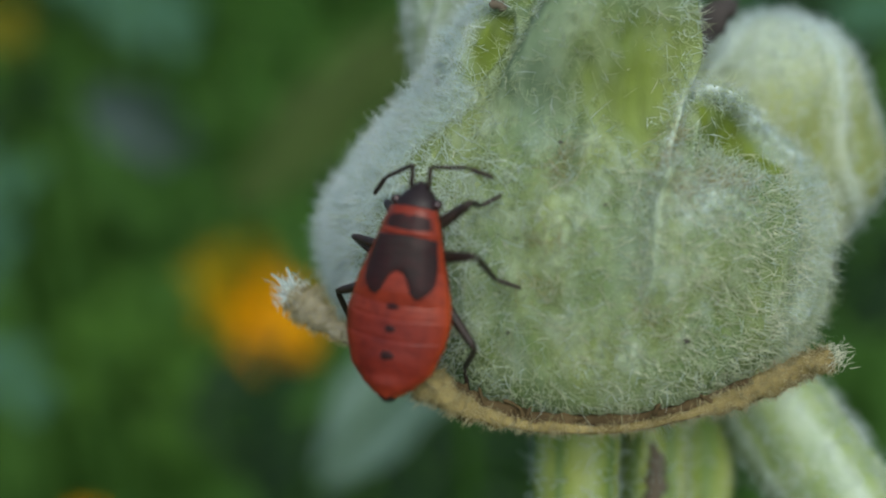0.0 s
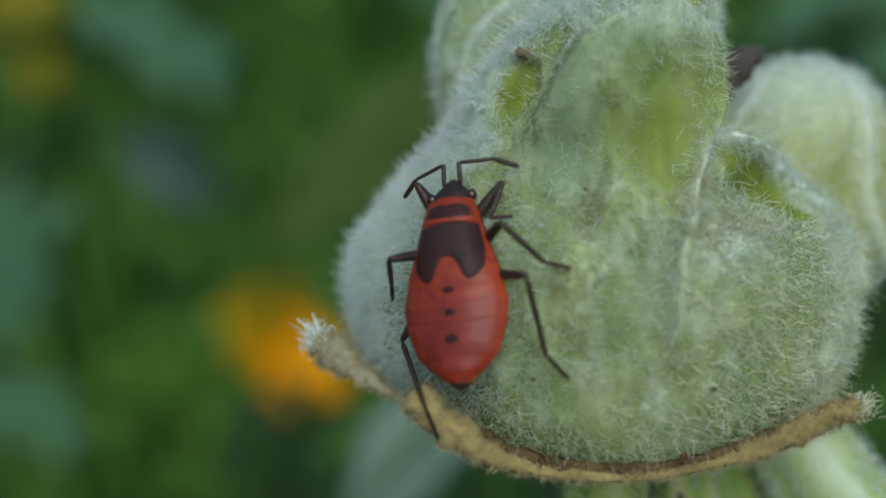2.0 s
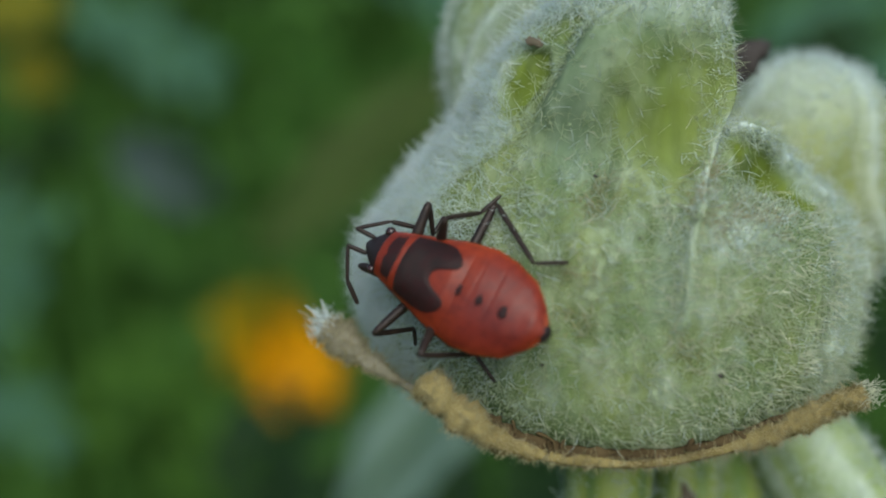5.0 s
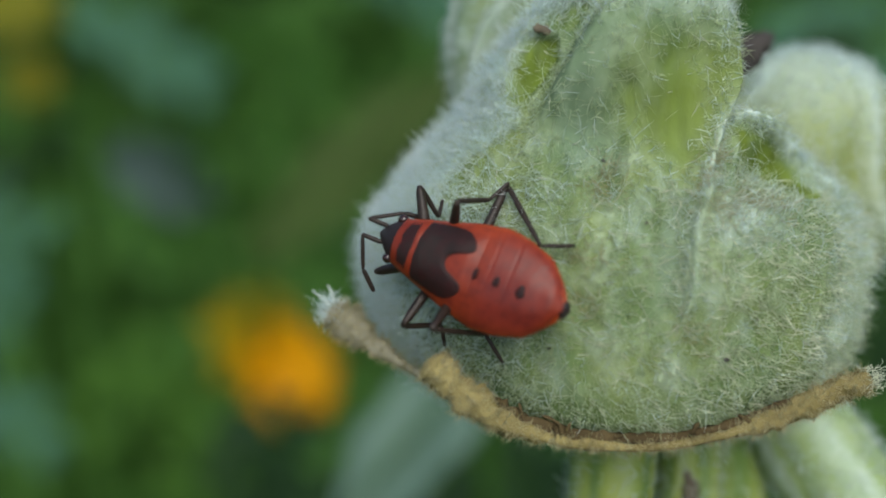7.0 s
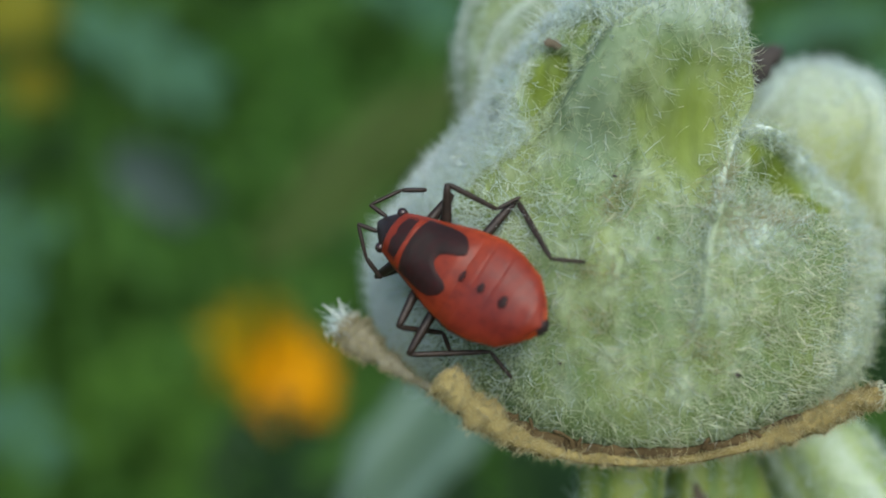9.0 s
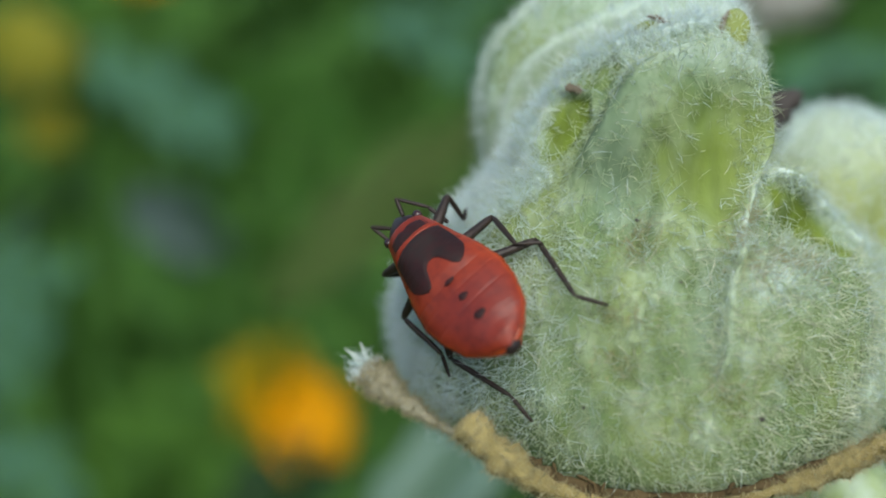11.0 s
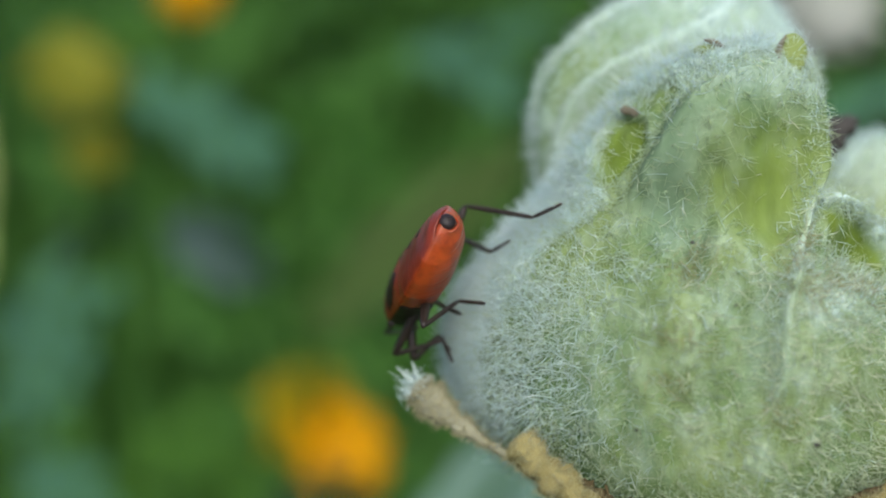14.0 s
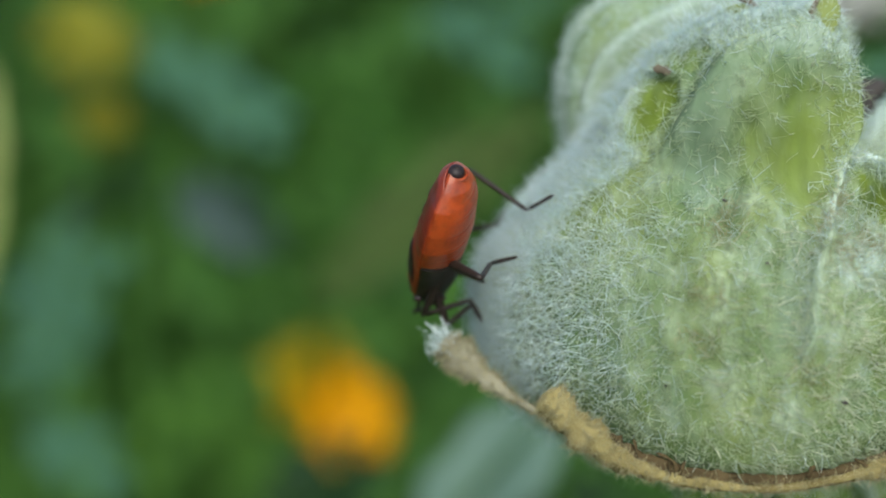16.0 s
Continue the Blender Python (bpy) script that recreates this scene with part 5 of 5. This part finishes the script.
FOOT_LEFT_FRONT = [  # seconds; hold in millimetres; turn of the knee about the leg in degrees
    (0, -1.43, 2.45, 0.36, 6), (0.5, -0.66, 2.19, 2.13, -57), (1, -0.65, 2.30, 2.53, 0), (1.5, -0.72, 2.74, 3.37, -12), (2, -1.00, 2.97, 3.39, 0),
    (3, -0.73, 2.58, 3.06, 18), (3.5, -2.37, 3.25, 1.40, 18), (4, -2.71, 3.50, 0.41, 27), (5, -3.14, 3.93, 0.31, 12), (7.5, -2.73, 3.60, -0.39, 9),
    (8, -3.04, 3.85, -0.14, 12), (10.5, -3.45, 4.48, 1.66, -18), (11, -3.76, 4.91, 1.66, -6), (11.5, -3.88, 5.45, 2.17, -3), (12, -4.22, 6.15, 2.22, -2),
    (12.5, -4.19, 6.39, 2.49, -1), (13, -4.71, 6.44, 1.43, 0), (13.5, -4.81, 6.42, 0.11, 0), (14, -4.80, 6.48, -0.21, 0), (14.5, -4.76, 6.49, -0.32, 0),
    (15, -4.77, 6.57, -0.40, 0), (15.5, -4.75, 6.60, -0.51, 0), (16, -4.65, 6.54, -0.82, 0),
]
FOOT_RIGHT_MIDDLE = [  # seconds; hold in millimetres; turn of the knee about the leg in degrees
    (0, 2.78, 0.65, -1.41, 27), (0.5, 2.80, 0.64, -1.42, 30), (1, 3.72, 0.51, 1.02, 30), (1.5, 3.66, 0.50, 0.98, 30), (2, 3.66, 0.51, 1.01, 30),
    (3, 3.59, 0.62, 1.91, 30), (3.5, 3.46, 0.63, 1.90, 36), (4, 3.45, 0.60, 1.93, 42), (5, 0.79, 1.77, 3.19, 48), (7.5, 0.81, 1.70, 3.07, 45),
    (8, 0.77, 1.71, 3.10, 48), (10.5, 0.85, 1.68, 3.12, -66), (11, 0.77, 1.71, 3.08, -62), (11.5, 0.88, 1.68, 3.14, -42), (12, -0.42, 3.57, 5.23, 57),
    (12.5, -0.38, 3.51, 5.17, 33), (13, -0.69, 4.61, 6.21, 16), (13.5, -2.49, 5.27, 4.22, 8), (14, -2.49, 5.35, 4.27, 4), (14.5, -3.20, 6.20, 3.85, 2),
    (15, -3.75, 5.28, 3.74, 1), (15.5, -3.86, 7.90, 4.01, 1), (16, -3.86, 8.15, 3.99, 0),
]
FOOT_LEFT_MIDDLE = [  # seconds; hold in millimetres; turn of the knee about the leg in degrees
    (0, -1.83, 3.00, -1.46, 30), (0.5, -1.83, 3.02, -1.55, 48), (1, -1.78, 2.87, -1.21, 50), (1.5, -2.83, 3.58, 0.36, -36), (2, -2.93, 3.74, -0.17, -30),
    (3, -3.02, 3.85, -0.30, -15), (3.5, -2.79, 3.67, -0.46, 0), (4, -2.26, 3.69, -2.32, -9), (5, -2.38, 3.85, -2.46, -9), (7.5, -1.45, 3.30, -3.11, -9),
    (8, -1.29, 3.10, -3.06, 0), (10.5, -2.43, 3.78, -2.03, -9), (11, -2.64, 3.99, -2.02, 63), (11.5, -3.83, 5.45, -1.72, 33), (12, -3.61, 4.89, -1.32, 33),
    (12.5, -4.87, 6.54, 0.28, 16), (13, -4.75, 6.27, 0.57, 8), (13.5, -4.56, 5.90, 0.34, 4), (14, -4.71, 6.59, -0.68, 2), (14.5, -4.80, 7.00, -0.97, 1),
    (15, -4.83, 6.95, -0.75, 1), (15.5, -4.94, 7.21, -0.68, 0), (16, -4.84, 6.86, -0.62, 0),
]
FOOT_RIGHT_HIND = [  # seconds; hold in millimetres; turn of the knee about the leg in degrees
    (0, 1.00, 3.50, -5.63, 33), (0.5, 0.74, 3.05, -5.13, 48), (1, 3.69, 0.66, -3.03, 24), (1.5, 3.61, 0.66, -2.97, 24), (2, 3.62, 0.63, -2.98, 27),
    (3, 3.63, 0.66, -3.08, 21), (3.5, 3.73, 0.70, -3.23, 21), (4, 3.22, 0.55, 0.80, -28), (5, 3.21, 0.55, 0.69, -32), (7.5, 3.16, 0.59, 0.70, -40),
    (8, 3.14, 0.59, 0.68, -40), (10.5, 3.12, 0.55, 0.65, -34), (11, 3.13, 0.55, 0.71, -42), (11.5, 1.61, 1.14, 2.09, -21), (12, 1.57, 1.15, 2.12, 42),
    (12.5, -0.32, 2.64, 3.86, 45), (13, -0.64, 4.47, 6.16, -40), (13.5, -0.56, 3.94, 5.64, 40), (14, -0.51, 3.88, 5.62, 28), (14.5, -2.07, 4.70, 4.30, 36),
    (15, -2.04, 4.64, 4.29, 68), (15.5, -2.02, 4.63, 4.28, 24), (16, -2.01, 4.61, 4.29, 40),
]
FOOT_LEFT_HIND = [  # seconds; hold in millimetres; turn of the knee about the leg in degrees
    (0, -3.35, 6.55, -3.53, -42), (0.5, -2.02, 6.05, -4.69, -54), (1, -1.04, 1.10, -5.17, -36), (1.5, -1.10, 1.09, -5.20, -18), (2, -1.09, 1.12, -5.20, -15),
    (3, -1.09, 1.13, -5.23, 0), (3.5, -1.17, 1.11, -5.25, 6), (4, 0.70, 1.99, -3.65, -90), (5, 0.64, 2.05, -3.72, -90), (7.5, 0.70, 1.99, -3.61, -102),
    (8, 0.67, 1.99, -3.63, -84), (10.5, 0.51, 2.15, -3.70, 6), (11, 0.50, 2.13, -3.63, 15), (11.5, -0.39, 2.13, -2.33, 18), (12, -2.23, 3.04, 0.08, 0),
    (12.5, -2.22, 3.06, 0.07, -75), (13, -3.25, 4.20, 1.59, -84), (13.5, -3.42, 4.45, 1.66, -28), (14, -3.45, 4.48, 1.63, -40), (14.5, -3.36, 4.35, 1.62, -56),
    (15, -3.36, 4.38, 1.64, -40), (15.5, -3.31, 4.31, 1.64, -36), (16, -3.36, 4.42, 1.73, -36),
]
FEET = {"RF": FOOT_RIGHT_FRONT, "LF": FOOT_LEFT_FRONT, "RM": FOOT_RIGHT_MIDDLE, "LM": FOOT_LEFT_MIDDLE, "RH": FOOT_RIGHT_HIND, "LH": FOOT_LEFT_HIND}


def spot_on_path(rows, t):
    """Values of a path at t, on a smooth line through its rows."""
    ts = [r[0] for r in rows]
    i = min(max(0, sum(1 for s in ts if s <= t) - 1), len(ts) - 2)
    u = (t - ts[i]) / (ts[i + 1] - ts[i])
    return i, u


def bug_pose(t):
    i, u = spot_on_path(BUG_PATH, t)
    a, b = BUG_PATH[i], BUG_PATH[i + 1]
    prev, nxt = BUG_PATH[max(0, i - 1)], BUG_PATH[min(len(BUG_PATH) - 1, i + 2)]
    span = b[0] - a[0]
    p0, p1 = Vector(a[1:4]), Vector(b[1:4])
    m0 = (p1 - Vector(prev[1:4])) / max(1e-6, b[0] - prev[0]) * span
    m1 = (Vector(nxt[1:4]) - p0) / max(1e-6, nxt[0] - a[0]) * span
    w = u * u * u
    v = u * u
    p = (2 * w - 3 * v + 1) * p0 + (w - 2 * v + u) * m0 + (3 * v - 2 * w) * p1 + (w - v) * m1
    q0, q1 = turned(*a[4:]).to_quaternion(), turned(*b[4:]).to_quaternion()
    return Matrix.Translation(p) @ q0.slerp(q1, u).to_matrix().to_4x4()


def foot_place(rows, t):
    """A foot stands still, and steps over quickly late in each stretch where its next hold differs."""
    i, u = spot_on_path(rows, t)
    a, b = Vector(rows[i][1:4]), Vector(rows[i + 1][1:4])
    far = (b - a).length
    if far > 1.0:
        e0, e1 = 0.25, 0.85
        k = min(1, max(0, (u - e0) / (e1 - e0)))
        k = k * k * (3 - 2 * k)
    else:
        k = u
    lift = 0.5 * math.sin(math.pi * k) if far > 1.0 else 0.0
    return a.lerp(b, k), lift, rows[i][4] * (1 - k) + rows[i + 1][4] * k


def leg_poses(key, foot, lift, swing, away):
    """Femur, tibia and tarsus poses in the insect's space for a foot at that place (millimetres); swing turns the knee about the leg, away points from the plant."""
    c, f, ti, ta = LEGS[key]
    c = Vector(c)
    side = 1 if key[0] == "R" else -1
    foot = foot + away * lift
    out = foot - c - away * (foot - c).dot(away)
    out = out.normalized() if out.length > 0.2 else Vector((side, 0, 0))
    reach = (f + ti) * 0.97
    ankle = foot - out * ta * 0.85 + away * (0.1 + ta * 0.35)
    d = ankle - c
    if d.length > reach:
        ankle = c + d.normalized() * reach
        foot = ankle + (foot - ankle).normalized() * ta
    if d.length < abs(ti - f) + 0.45:
        ankle = c + d.normalized() * (abs(ti - f) + 0.45)
    d = ankle - c
    L = d.length
    h = (f * f - ti * ti + L * L) / (2 * L)
    rise = math.sqrt(max(0.0, f * f - h * h))
    pole = Vector((side * 0.5, 0.6, 1.0))
    if key[1] == "M":
        pole = Vector((side * 0.6, 0.8, 0.7)) if side > 0 else Vector((side * 0.4, 0.5, 0.9))
    if key[1] == "H":
        pole = Vector((side * 1.1, 0.35, 0.5)) if side > 0 else Vector((side * 0.6, 0.0, -0.45))
    n = pole - d * (pole.dot(d) / d.length_squared)
    knee = c + d * (h / L) + Matrix.Rotation(radians(swing), 3, d.normalized()) @ n.normalized() * rise
    return along(c, knee, Vector((0, 0, 1))), along(knee, ankle, Vector((0, 0, 1))), along(ankle, foot, Vector((0, 0, 1)))


ANTENNAE = [  # seconds; left and right antenna in degrees: outwards swing, then the elbow's outward bend
    (0, 0, 120, 0, 85), (0.5, 0, 125, 0, 90), (1, -12, -140, 12, 88), (1.5, -12, -130, 24, 85), (2, -5, 110, 0, 90), (2.5, 5, 115, 0, 95), (3, 10, 75, 5, 92),
    (3.5, 10, 105, -5, 75), (4, 14, 90, 5, 140), (4.5, 12, 95, 5, 140), (5, 5, 110, 0, 140), (7.5, 0, 110, 0, 150), (8, 0, 105, 0, 140), (10.5, 30, 150, 8, 82),
    (11, 40, 150, 20, 130), (12.5, 15, 150, 15, 150), (16, 15, 150, 15, 150)]


def motions():
    times = [k * 0.25 for k in range(65)]
    walk(BUG, [(t, BASE @ Matrix.Translation(bug_pose(t).translation * MM) @ bug_pose(t).to_quaternion().to_matrix().to_4x4()) for t in times])
    rows = {k: [] for k in LIMB_OBS}
    for t in times:
        inv = bug_pose(t).inverted()
        for key, holds in FEET.items():
            p, lift, swing = foot_place(holds, t)
            away = (inv.to_3x3() @ Vector((p.x - 5.6, p.y - 9.6, 0))).normalized()
            for name, m in zip(("femur", "tibia", "tarsus"), leg_poses(key, inv @ p, lift, swing, away)):
                rows[key, name].append((t, m))
        i, u = spot_on_path(ANTENNAE, t)
        v = [ANTENNAE[i][k] * (1 - u) + ANTENNAE[i + 1][k] * u for k in range(1, 5)]
        for side, s, swing, bend in (("L", -1, v[0], v[1]), ("R", 1, v[2], v[3])):
            base = pose(s * 0.33 * MM, 3.7 * MM, -0.17 * MM, 10, 0, -s * swing)
            mid = base @ pose(0, 0.83 * MM, 0, -14, 0, -s * bend)
            end = mid @ pose(0, 1.33 * MM, 0, -12, 0, -s * 22)
            for name, m in (("antenna_base", base), ("antenna_middle", mid), ("antenna_end", end)):
                rows[side, name].append((t, m))
    for k, r in rows.items():
        walk(LIMB_OBS[k], r)


motions()
